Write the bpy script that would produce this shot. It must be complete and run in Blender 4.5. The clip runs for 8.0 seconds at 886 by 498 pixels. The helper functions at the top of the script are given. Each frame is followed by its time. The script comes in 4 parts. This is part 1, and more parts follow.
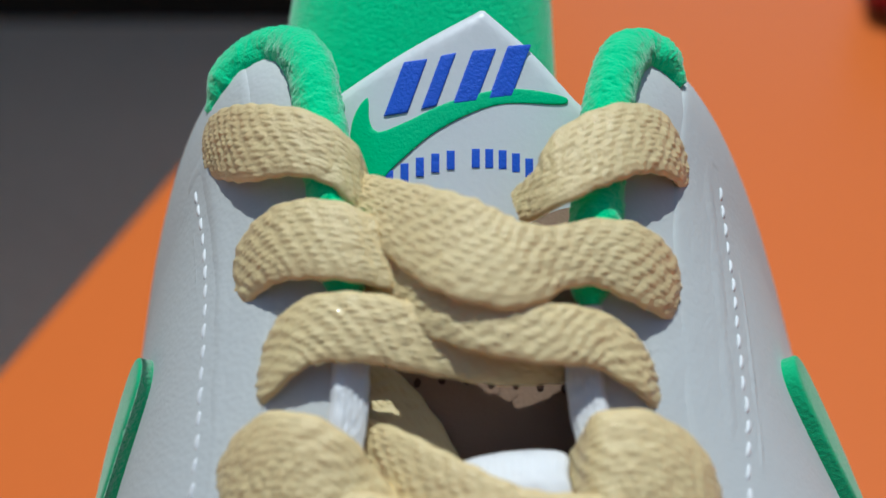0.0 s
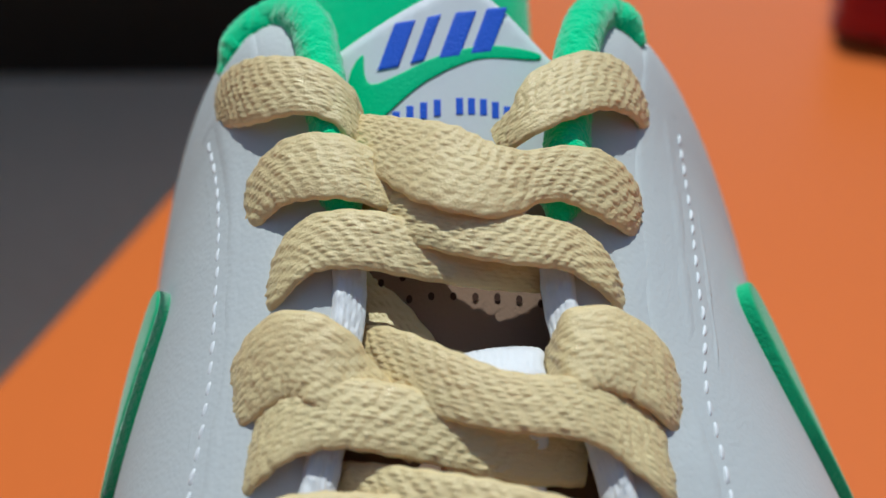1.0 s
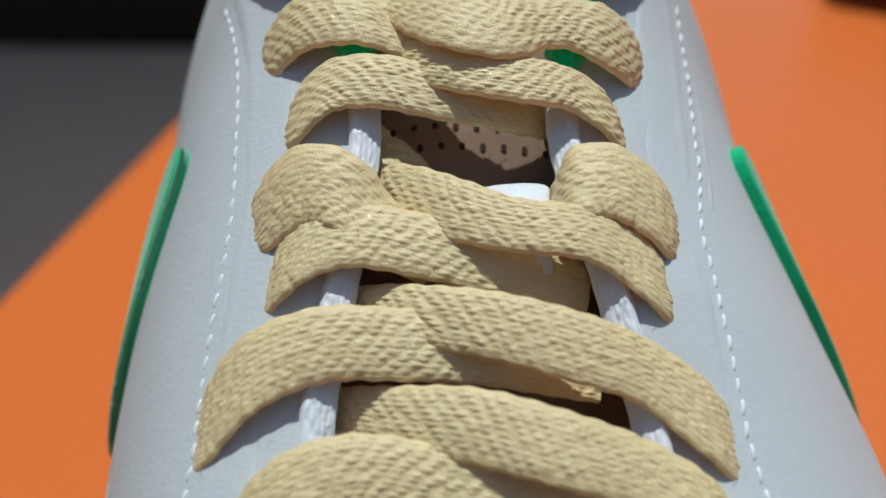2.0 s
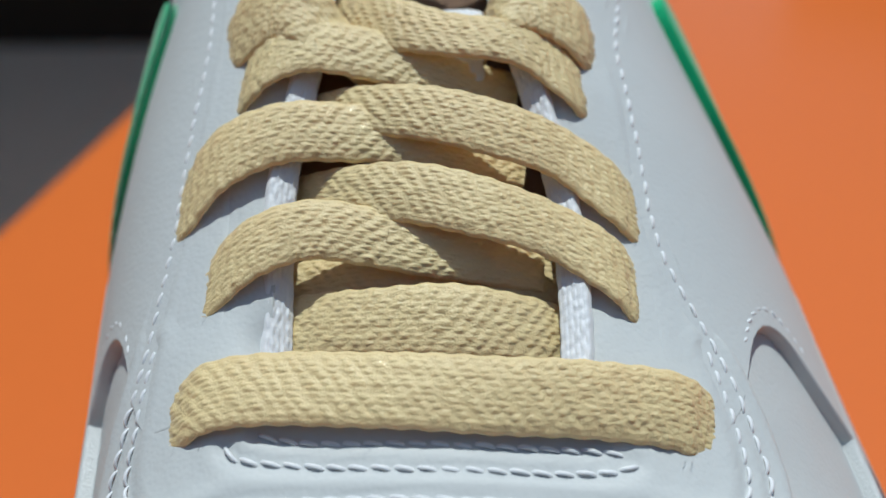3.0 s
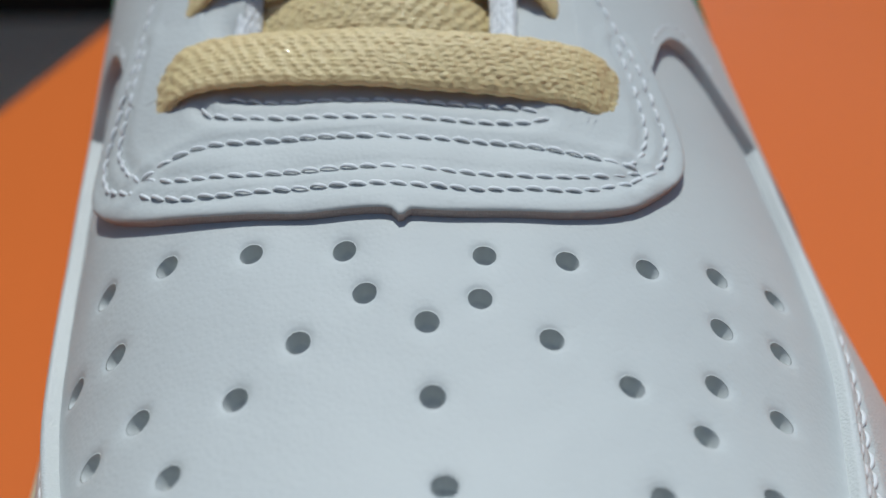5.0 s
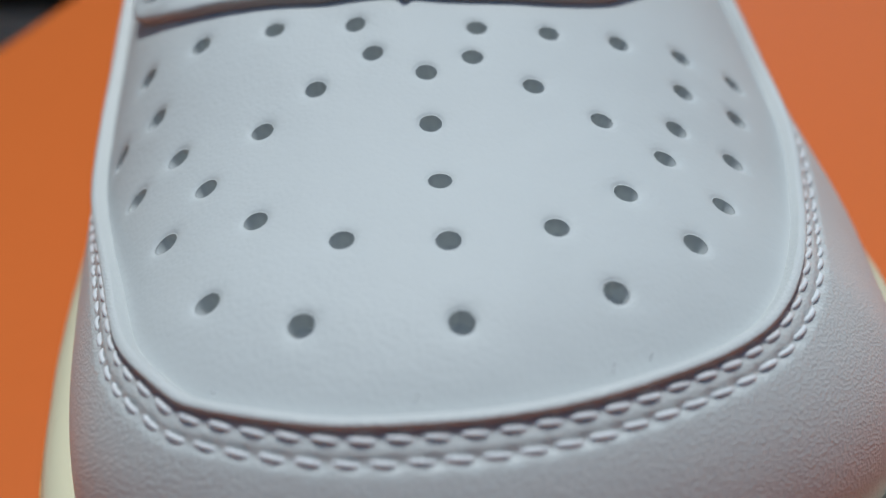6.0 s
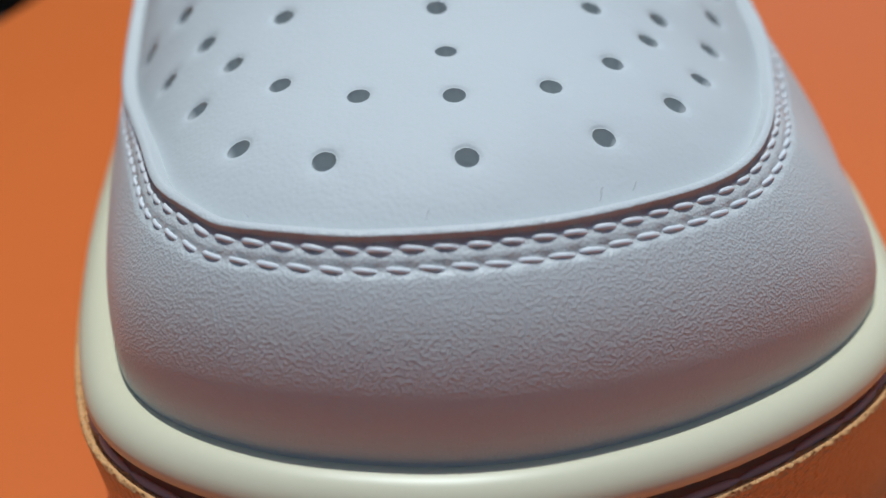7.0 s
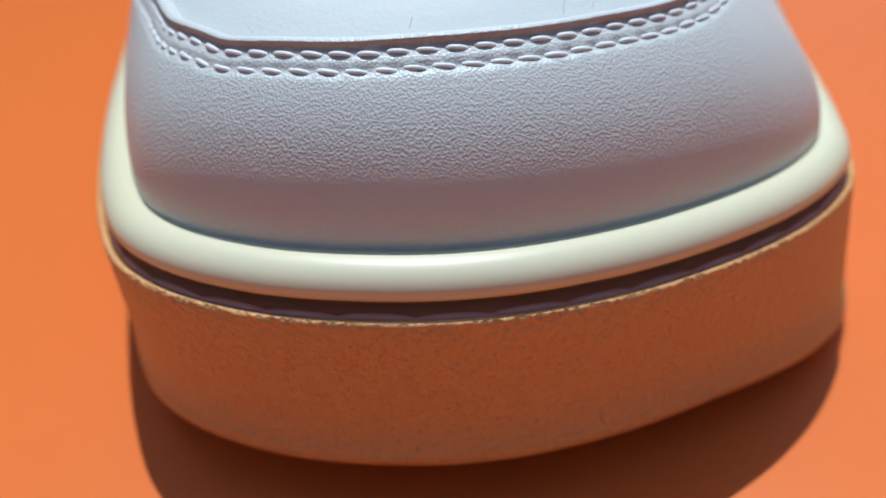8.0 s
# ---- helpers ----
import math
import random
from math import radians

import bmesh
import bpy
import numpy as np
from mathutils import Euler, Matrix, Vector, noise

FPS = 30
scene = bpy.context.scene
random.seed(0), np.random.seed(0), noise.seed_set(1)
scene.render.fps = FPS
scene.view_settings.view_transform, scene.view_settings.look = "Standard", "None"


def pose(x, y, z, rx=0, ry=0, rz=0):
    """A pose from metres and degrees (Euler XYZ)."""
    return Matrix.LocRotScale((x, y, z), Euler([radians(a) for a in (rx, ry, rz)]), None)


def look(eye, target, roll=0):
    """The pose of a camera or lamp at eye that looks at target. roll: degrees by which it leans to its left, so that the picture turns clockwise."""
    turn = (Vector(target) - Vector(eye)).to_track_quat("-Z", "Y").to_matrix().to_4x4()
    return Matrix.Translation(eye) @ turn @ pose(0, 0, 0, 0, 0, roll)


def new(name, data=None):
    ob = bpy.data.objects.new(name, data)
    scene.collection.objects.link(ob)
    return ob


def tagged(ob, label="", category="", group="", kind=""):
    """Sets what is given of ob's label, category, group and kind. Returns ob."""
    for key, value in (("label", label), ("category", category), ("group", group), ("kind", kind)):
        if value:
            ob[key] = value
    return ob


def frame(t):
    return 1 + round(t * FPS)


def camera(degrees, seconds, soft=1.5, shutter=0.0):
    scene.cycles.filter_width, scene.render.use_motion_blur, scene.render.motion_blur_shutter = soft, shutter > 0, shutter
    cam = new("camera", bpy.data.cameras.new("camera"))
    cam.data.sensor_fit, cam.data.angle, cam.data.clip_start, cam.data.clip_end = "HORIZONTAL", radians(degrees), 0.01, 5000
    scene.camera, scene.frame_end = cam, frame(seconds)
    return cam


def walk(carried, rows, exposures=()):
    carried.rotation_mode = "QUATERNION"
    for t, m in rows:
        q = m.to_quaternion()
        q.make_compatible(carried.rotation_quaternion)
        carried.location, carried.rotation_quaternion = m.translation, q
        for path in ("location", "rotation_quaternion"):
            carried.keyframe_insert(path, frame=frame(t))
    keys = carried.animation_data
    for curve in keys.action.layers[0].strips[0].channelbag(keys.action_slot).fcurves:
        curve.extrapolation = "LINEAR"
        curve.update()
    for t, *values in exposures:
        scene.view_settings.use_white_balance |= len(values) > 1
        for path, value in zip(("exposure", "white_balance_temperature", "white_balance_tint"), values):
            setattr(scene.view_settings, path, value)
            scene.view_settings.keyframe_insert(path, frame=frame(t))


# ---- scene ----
# steps of exposure through the clip
EXPOSURE = [(0.0, -0.46, 5800, 1), (2.5, -0.36, 5850, 1), (4.0, -0.5, 5880, 1), (5.5, -0.65, 5850, 2), (6.5, -0.64, 5700, 2), (7.0, -0.53, 5620, 2), (8.0, -0.04, 5550, 2)]
SUN_POWER, SKY_POWER = 3.9, 0.12
TABLE_CORNERS = [(-0.26, -0.35), (0.60, -0.35), (0.60, 0.55), (0.02, 0.55)]
cam = camera(49.5, 8.0)
cam.data.dof.use_dof, cam.data.dof.focus_distance, cam.data.dof.aperture_fstop = True, 0.101, 14.0
PATH = [
    (0.0, 0.00000, 0.00000, 0.16826, 0.00, -41.00, 0.00),
    (0.5, 0.00093, -0.01029, 0.16713, 0.62, -39.51, -0.97),
    (1.0, 0.00029, -0.01741, 0.16515, -0.65, -37.63, -0.20),
    (1.2, -0.00000, -0.02113, 0.16228, -0.41, -38.28, -0.20),
    (2.3, -0.00295, -0.03680, 0.15537, -2.09, -38.82, 1.15),
    (2.5, -0.00151, -0.04254, 0.15418, -1.79, -39.24, 0.78),
    (3.0, 0.00482, -0.05812, 0.14880, -0.69, -38.33, -0.20),
    (3.5, 0.00603, -0.07143, 0.14141, 0.06, -38.52, -0.53),
    (4.0, 0.01071, -0.08148, 0.13501, 1.56, -38.37, -1.33),
    (4.2, 0.01271, -0.08382, 0.13294, 0.97, -38.74, -1.01),
    (5.3, 0.01360, -0.10026, 0.13164, 0.91, -39.01, -1.25),
    (5.5, 0.01377, -0.10613, 0.12993, 0.96, -38.58, -1.18),
    (6.0, 0.01469, -0.12318, 0.12026, 1.56, -38.71, -1.64),
    (6.5, 0.01499, -0.13332, 0.11804, 1.21, -38.54, -1.75),
    (7.0, 0.01318, -0.14222, 0.11352, 0.89, -37.81, -1.13),
    (7.5, 0.01572, -0.15381, 0.10673, -0.03, -37.90, -1.24),
    (8.0, 0.01456, -0.16543, 0.10456, 0.78, -37.74, -2.04),
]
walk(cam, [(t, look((x, y, z), Vector((x, y, z)) + Vector((-math.sin(radians(a)) * math.cos(radians(p)), math.cos(radians(a)) * math.cos(radians(p)), math.sin(radians(p)))), r)) for t, x, y, z, a, p, r in PATH], EXPOSURE)

# ---- light ----
sky_world = bpy.data.worlds.new("sky")
scene.world = sky_world
sky_world.use_nodes = True
_nt = sky_world.node_tree
_sky = _nt.nodes.new("ShaderNodeTexSky")
_sky.sky_type, _sky.sun_disc = "NISHITA", False
SUN_EL, SUN_AZ = 71.0, -5.0      # degrees above the table; degrees from the heel side towards the right
_sky.sun_elevation, _sky.sun_rotation = radians(SUN_EL), radians(SUN_AZ)
_nt.links.new(_sky.outputs[0], _nt.nodes["Background"].inputs[0])
_nt.nodes["Background"].inputs[1].default_value = SKY_POWER
sun = new("sun", bpy.data.lights.new("sun", "SUN"))
sun.data.energy, sun.data.angle, sun.data.color = SUN_POWER, radians(0.6), (1.0, 0.96, 0.91)
_d = Vector((math.sin(radians(SUN_AZ)) * math.cos(radians(SUN_EL)), math.cos(radians(SUN_AZ)) * math.cos(radians(SUN_EL)), math.sin(radians(SUN_EL))))
sun.matrix_world = look(_d, (0, 0, 0))

# ---- materials ----
MM = 0.001


def material(name, color, rough=0.5, spec=0.5, vary=0.06, vary_scale=60.0, bump=(), sheen=0.0, metal=0.0, sub=0.0, coat=0.0, second=None):
    """A surface with large and fine variation of its colour; bump: rows of (texture, scale, strength, distance in mm)."""
    m = bpy.data.materials.new(name)
    m.use_nodes = True
    nt = m.node_tree
    n, l = nt.nodes, nt.links
    b = n["Principled BSDF"]
    co = n.new("ShaderNodeTexCoord")
    big = n.new("ShaderNodeTexNoise")
    big.inputs["Scale"].default_value, big.inputs["Detail"].default_value = vary_scale, 5
    fine = n.new("ShaderNodeTexNoise")
    fine.inputs["Scale"].default_value, fine.inputs["Detail"].default_value = vary_scale * 14, 3
    l.new(co.outputs["Object"], big.inputs["Vector"])
    l.new(co.outputs["Object"], fine.inputs["Vector"])
    mix = n.new("ShaderNodeMix")
    mix.data_type = "RGBA"
    lo = [c * (1 - vary) for c in color] if second is None else second
    mix.inputs["A"].default_value, mix.inputs["B"].default_value = (*lo, 1), (*[min(1, c * (1 + vary * 0.6)) for c in color], 1)
    add = n.new("ShaderNodeMath")
    add.operation = "MULTIPLY_ADD"
    add.inputs[1].default_value = 0.55
    half = n.new("ShaderNodeMath")
    half.operation = "MULTIPLY"
    half.inputs[1].default_value = 0.45
    l.new(fine.outputs["Fac"], half.inputs[0])
    l.new(big.outputs["Fac"], add.inputs[0])
    l.new(half.outputs[0], add.inputs[2])
    l.new(add.outputs[0], mix.inputs["Factor"])
    l.new(mix.outputs["Result"], b.inputs["Base Color"])
    b.inputs["Roughness"].default_value, b.inputs["Specular IOR Level"].default_value = rough, spec
    b.inputs["Metallic"].default_value, b.inputs["Sheen Weight"].default_value, b.inputs["Coat Weight"].default_value = metal, sheen, coat
    if sub:
        b.inputs["Subsurface Weight"].default_value, b.inputs["Subsurface Scale"].default_value = sub, 0.001
        b.inputs["Subsurface Radius"].default_value = (1.0, 0.6, 0.4)
    prev = None
    for kind, scale, strength, dist in bump:
        if kind == "noise":
            tex = n.new("ShaderNodeTexNoise")
            tex.inputs["Detail"].default_value = 4
            out = tex.outputs["Fac"]
        else:
            tex = n.new("ShaderNodeTexVoronoi")
            tex.feature = "SMOOTH_F1" if kind == "cells" else "F1"
            out = tex.outputs["Distance"]
        tex.inputs["Scale"].default_value = scale
        l.new(co.outputs["Object"], tex.inputs["Vector"])
        bp = n.new("ShaderNodeBump")
        bp.inputs["Strength"].default_value, bp.inputs["Distance"].default_value = strength, dist * MM
        l.new(out, bp.inputs["Height"])
        if prev:
            l.new(prev.outputs[0], bp.inputs["Normal"])
        prev = bp
    if prev:
        l.new(prev.outputs[0], b.inputs["Normal"])
    return m


LEATHER = material("white_leather", (0.60, 0.62, 0.61), 0.58, 0.3, 0.03, 40, (("cells", 1900, 0.35, 0.10), ("noise", 500, 0.25, 0.2), ("noise", 90, 0.2, 0.6)))
LEATHER_GRAINED = material("white_grained_leather", (0.62, 0.635, 0.62), 0.42, 0.45, 0.03, 40, (("pebble", 3000, 0.6, 0.12), ("noise", 3200, 0.25, 0.08), ("noise", 260, 0.2, 0.3)))
# the eyestay's raw edge; on the toe band it paints the roll's brown shade
RAW_EDGE_AND_SHADE = material("raw_leather_edge_and_shade", (0.50, 0.42, 0.39), 0.9, 0.2, 0.2, 400, (("noise", 3000, 0.8, 0.2),))
THREAD = material("white_thread", (0.80, 0.81, 0.82), 0.45, 0.4, 0.05, 300, (("noise", 5000, 0.5, 0.08),), 0.3)
WEBBING = material("white_webbing", (0.80, 0.81, 0.82), 0.5, 0.4, 0.05, 300, (("noise", 3000, 0.4, 0.08),), 0.3)
LACE = material("cream_lace", (1.0, 0.80, 0.42), 0.33, 0.5, 0.12, 260, (("noise", 4200, 0.9, 0.14), ("noise", 1500, 0.3, 0.2)), 0.12, coat=0.1)
_ln = LACE.node_tree
_tr, _mx = _ln.nodes.new("ShaderNodeBsdfTranslucent"), _ln.nodes.new("ShaderNodeMixShader")
_tr.inputs["Color"].default_value, _mx.inputs["Fac"].default_value = (1.0, 0.50, 0.12, 1), 0.2
_ln.links.new(_ln.nodes["Principled BSDF"].outputs[0], _mx.inputs[1])
_ln.links.new(_tr.outputs[0], _mx.inputs[2])
_ln.links.new(_mx.outputs[0], _ln.nodes["Material Output"].inputs["Surface"])
CREAM = material("cream_rubber", (0.70, 0.655, 0.46), 0.38, 0.5, 0.04, 60, (("noise", 700, 0.12, 0.1),))
# cream rubber; the table's orange bounce is put into this colour
FOXING = material("cream_rubber_orange_bounce", (0.68, 0.37, 0.15), 0.45, 0.3, 0.06, 60, (("cells", 1450, 1.0, 0.5), ("noise", 900, 0.5, 0.3), ("noise", 2600, 0.5, 0.14)))
# the brown holds the groove's shade and the warm bounce in it
GROOVE = material("groove_shade_brown", (0.46, 0.20, 0.11), 0.7, 0.3, 0.12, 200, (("noise", 1800, 0.5, 0.15),))
SOLE_THREAD = material("pinkish_sole_thread", (0.60, 0.34, 0.28), 0.6, 0.4, 0.12, 300, (("noise", 2600, 0.6, 0.15),))
GREEN = material("green_felt", (0.03, 0.80, 0.32), 0.85, 0.2, 0.14, 200, (("noise", 2600, 0.7, 0.35), ("noise", 900, 0.4, 0.35)), 0.6)
GREEN_SUEDE = material("green_suede", (0.02, 0.46, 0.18), 0.8, 0.25, 0.2, 250, (("noise", 2200, 0.8, 0.2),), 0.4)
SATIN = material("white_satin", (0.82, 0.84, 0.86), 0.4, 0.4, 0.04, 90, (("noise", 1800, 0.25, 0.08),), 0.4)
BLUE = material("blue_thread", (0.02, 0.12, 0.78), 0.5, 0.4, 0.2, 500, (("noise", 3000, 0.6, 0.15),), 0.3)
GREEN_THREAD = material("green_thread", (0.02, 0.66, 0.27), 0.5, 0.4, 0.15, 500, (("noise", 3000, 0.5, 0.12),), 0.3)
# cream fabric, its colour browned to carry the shade inside the throat
LINING = material("cream_mesh_shaded", (0.30, 0.20, 0.14), 0.9, 0.2, 0.10, 300, (("cells", 2600, 0.4, 0.1),), 0.2)
TABLE = material("orange_lacquer", (0.66, 0.155, 0.03), 0.38, 0.2, 0.05, 14, (("noise", 260, 0.05, 0.1),))
FLOOR = material("grey_floor", (0.80, 0.63, 0.44), 0.6, 0.4, 0.25, 3, (("noise", 60, 0.2, 0.5),))
# kept dark so that the unseen south wall returns little light
DARK_WALL = material("dark_wall", (0.13, 0.115, 0.10), 0.9, 0.2, 0.1, 2, (("noise", 80, 0.2, 1.0),))
WALL = material("plain_wall", (0.42, 0.38, 0.33), 0.9, 0.2, 0.06, 2, (("noise", 80, 0.2, 1.0),))
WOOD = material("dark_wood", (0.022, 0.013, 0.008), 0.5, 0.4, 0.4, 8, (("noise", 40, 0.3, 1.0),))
RED = material("red_cloth", (0.35, 0.015, 0.02), 0.8, 0.2, 0.3, 60, (("noise", 300, 0.5, 0.5),), 0.3)
GREY = material("grey_cloth", (0.12, 0.13, 0.11), 0.85, 0.2, 0.3, 60, (("noise", 300, 0.5, 0.5),), 0.3)
PERFORATION = material("dark_perforation", (0.07, 0.04, 0.03), 0.9, 0.1, 0.3, 200)
DARK = material("dark_interior", (0.03, 0.028, 0.028), 0.9, 0.1, 0.3, 200)


def part(name, bm, mat, parent=None, label="", smooth=True):
    """Links a bmesh as one mesh object under its thing."""
    me = bpy.data.meshes.new(name)
    bm.to_mesh(me)
    bm.free()
    me.materials.append(mat)
    me.shade_smooth() if smooth else me.shade_flat()
    ob = new(name, me)
    if parent:
        ob.parent = parent
    if label:
        ob["label"] = label
    return ob


def mesh_part(name, verts, faces, mat, parent=None, label="", smooth=True):
    me = bpy.data.meshes.new(name)
    me.from_pydata([tuple(v) for v in verts], [], faces)
    me.update()
    me.materials.append(mat)
    me.shade_smooth() if smooth else me.shade_flat()
    ob = new(name, me)
    if parent:
        ob.parent = parent
    if label:
        ob["label"] = label
    return ob


def grid_faces(nu, nv, wrap=False):
    out = []
    for i in range(nu if wrap else nu - 1):
        for j in range(nv - 1):
            a, b = i * nv + j, ((i + 1) % nu) * nv + j
            out.append((a, b, b + 1, a + 1))
    return out


def smooth_line(points, n, closed=False):
    """n points along a Catmull-Rom line through the given ones, evenly spaced."""
    p = np.array(points, float)
    q = np.vstack([p[-1:], p, p[:2]]) if closed else np.vstack([2 * p[:1] - p[1:2], p, 2 * p[-1:] - p[-2:-1]])
    out = []
    for i in range(1, len(q) - 2):
        for s in np.linspace(0, 1, 24, endpoint=False):
            a, b, c, d = q[i - 1:i + 3]
            out.append(0.5 * (2 * b + (c - a) * s + (2 * a - 5 * b + 4 * c - d) * s * s + (3 * b - a - 3 * c + d) * s ** 3))
    out.append(q[-2])
    out = np.array(out)
    d = np.r_[0, np.cumsum(np.linalg.norm(np.diff(out, axis=0), axis=1))]
    t = np.linspace(0, d[-1], n, endpoint=not closed)
    return np.stack([np.interp(t, d, out[:, k]) for k in range(out.shape[1])], 1)


# ---- the shoe's form, in millimetres ----
OUTLINE = smooth_line([(-47, 170), (-49, 120), (-49.5, 70), (-46, 20), (-43, -10), (-40, -30), (-35.5, -48), (-31, -61), (-26, -70.5), (-18.5, -77.5), (-8, -82.5),
                       (3, -84.8), (15, -85.2), (27, -83), (41, -77.5), (56, -68), (66.5, -57), (72, -45), (75, -20), (73, 0), (68, 35), (62, 75), (56, 115), (51, 150),
                       (48, 175), (36, 194), (10, 203), (-16, 201), (-37, 190)], 720, True)
TOE = int(np.argmin(OUTLINE[:, 1]))
NU = len(OUTLINE)
_t = np.roll(OUTLINE, -1, 0) - np.roll(OUTLINE, 1, 0)
_t /= np.linalg.norm(_t, axis=1)[:, None]
INWARD = np.stack([-_t[:, 1], _t[:, 0]], 1)      # the loop runs counter-clockwise
SPRING_Y = (-95, -85, -70, -55, -40, -28, -15, 220)
SPRING_Z = (10.2, 8.8, 6.2, 3.4, 1.4, 0.4, 0.0, 0.0)
RIM = 30.0


def spring(y):
    return np.interp(y, SPRING_Y, SPRING_Z)


def table_of(y, ys, vs):
    """A smooth value along the shoe."""
    y = np.asarray(y, float)
    return sum(np.interp(y + d, ys, vs) for d in (-4, -2, 0, 2, 4)) / 5


def spine_x(y):
    return table_of(y, (-60, -45, 0, 60, 200), (14, 13, 8.5, 3, 1))


def edge_left(y):
    return table_of(y, (5, 9, 30, 57, 75, 90, 110, 140, 180, 197), (-9, -11.5, -13, -9, -10.5, -15, -23, -27, -22, -4))


def edge_right(y):
    return table_of(y, (5, 9, 30, 57, 75, 90, 110, 140, 180, 197), (18, 20.5, 20, 13.5, 15, 19, 26, 24, 12, 1))


def spine_z(y):
    return table_of(y, (-60, -42, -25, -11, 0, 9, 20, 30, 57, 75, 86, 93, 99, 107, 116, 130, 160, 185, 200), (62.5, 64.3, 67.5, 70, 72, 74.5, 79, 84, 100, 109, 114.5, 116, 111, 95, 78, 64, 60, 66, 70))


def top_edge(y, left):
    """Plan place of the upper's top edge: the vamp's middle in front, the throat's edge further back."""
    ys = y if y > -15 else -15 - 25 * math.tanh((-15 - y) / 25)
    ys = min(ys, 197)
    xc = float(spine_x(ys))
    share = min(max((ys + 42) / 50, 0), 1)
    share = share * share * (3 - 2 * share)
    return xc + ((float(edge_left(ys)) if left else float(edge_right(ys))) - xc) * share, ys


def upper_row(i, r):
    """The upper's places for a step i along the outline and shares r of the way from its top edge (0) down to the sole (1)."""
    x, y = OUTLINE[i] + INWARD[i] * 5.0
    left = i < TOE
    xs, ys = top_edge(y, left)
    zs, zb = float(spine_z(ys)), RIM - 1.0 + float(spring(y))
    front = min(max((-25 - y) / 50, 0), 1)
    front = front * front * (3 - 2 * front)
    back = min(max((y + 15) / 50, 0), 1)
    back = back * back * (3 - 2 * back)
    k, p = (0.34, 5.0) if left else (0.46, 3.2)
    k, p = k + (0.30 - k) * front, p + (6.6 - 1.9 * min(max((x + 10) / 70, 0), 1) - p) * front
    k, p = k + ((0.30 if left else 0.40) - k) * back, p + ((4.0 if left else 2.7) - p) * back
    p -= (1.9 if left else 1.15) * min(max((y - 42) / 40, 0), 1)
    g = (1 - k * r ** 2) * np.clip(1 - r ** p, 0, 1) ** (1 / 2.2)
    return np.column_stack([xs + (x - xs) * r, ys + (y - ys) * r, zb + (zs - zb) * g])


NR = 72
RS = 1 - (1 - np.linspace(0, 1, NR)) ** 1.5
FINE_R = 1 - (1 - np.linspace(0, 1, 201)) ** 1.5
UPPER_FINE = np.array([upper_row(i, FINE_R) for i in range(NU)])
UPPER = np.array([upper_row(i, RS) for i in range(0, NU, 2)])
_du = np.roll(UPPER, -1, 0) - np.roll(UPPER, 1, 0)
_dr = np.gradient(UPPER, axis=1)
UNORM = np.cross(_dr, _du)
UNORM /= np.linalg.norm(UNORM, axis=2)[:, :, None] + 1e-9
from mathutils.bvhtree import BVHTree
_tree_faces = grid_faces(len(UPPER), NR, True)
# the vamp's flat top between the two halves
_ys = np.linspace(-45, 7, 40)
BRIDGE = []
for _y in _ys:
    _l, _m = top_edge(_y, True)
    _r, _m = top_edge(_y, False)
    BRIDGE += [(_l - 0.3 + (_r - _l + 0.6) * _s, _m, float(spine_z(_m)) + 0.02 + 1.2 * math.sin(math.pi * _s) * min(1, (_r - _l) / 25)) for _s in np.linspace(0, 1, 16)]
_bridge_faces = grid_faces(len(_ys), 16)
UPPER_TREE = BVHTree.FromPolygons([tuple(v) for v in UPPER.reshape(-1, 3)] + BRIDGE, _tree_faces + [tuple(k + UPPER.shape[0] * NR for k in f) for f in _bridge_faces])


def down(x, y):
    """The place and the outward normal of the upper under (x, y)."""
    hit = UPPER_TREE.ray_cast((x, y, 300), (0, 0, -1))
    if hit[0] is None:
        hit = UPPER_TREE.find_nearest((x, y, 60))
    n = hit[1] if hit[1].z > 0 else -hit[1]
    return np.array(hit[0]), np.array(n)


# a smoothed height map of the upper's top, on which the leather pieces lie
GX, GY = np.arange(-50.0, 80.1, 1.0), np.arange(-92.0, 125.1, 1.0)


def _raw_height(x, y):
    l, ys = top_edge(y, True)
    r, ys = top_edge(y, False)
    if y > -15 and l <= x <= r and y < 100:
        s = (x - l) / max(r - l, 1)
        return float(spine_z(y)) + 1.2 * math.sin(math.pi * s)
    hit = UPPER_TREE.ray_cast((x, y, 300), (0, 0, -1))
    if -55 < y < -10 and abs(x - float(spine_x(y))) < 8 and (not hit[0] or hit[0].z < float(spine_z(y)) - 4):
        return float(spine_z(max(y, -40)))
    return hit[0].z if hit[0] else 20.0


HEIGHT = np.array([[_raw_height(x, y) for x in GX] for y in GY])
_k = np.exp(-0.5 * (np.arange(-5, 6) / 1.7) ** 2)
_k /= _k.sum()
for _axis in (0, 1):
    _pad = np.pad(HEIGHT, [(5, 5) if a == _axis else (0, 0) for a in (0, 1)], mode="edge")
    HEIGHT = sum(_k[q] * np.take(_pad, np.arange(q, q + HEIGHT.shape[_axis]), axis=_axis) for q in range(11))


def height(x, y):
    """The smoothed height at plan places (arrays)."""
    x, y = np.clip(np.asarray(x, float), GX[0], GX[-1] - 0.01), np.clip(np.asarray(y, float), GY[0], GY[-1] - 0.01)
    i, j = np.floor(x - GX[0]).astype(int), np.floor(y - GY[0]).astype(int)
    a, b = x - GX[0] - i, y - GY[0] - j
    return (HEIGHT[j, i] * (1 - a) + HEIGHT[j, i + 1] * a) * (1 - b) + (HEIGHT[j + 1, i] * (1 - a) + HEIGHT[j + 1, i + 1] * a) * b


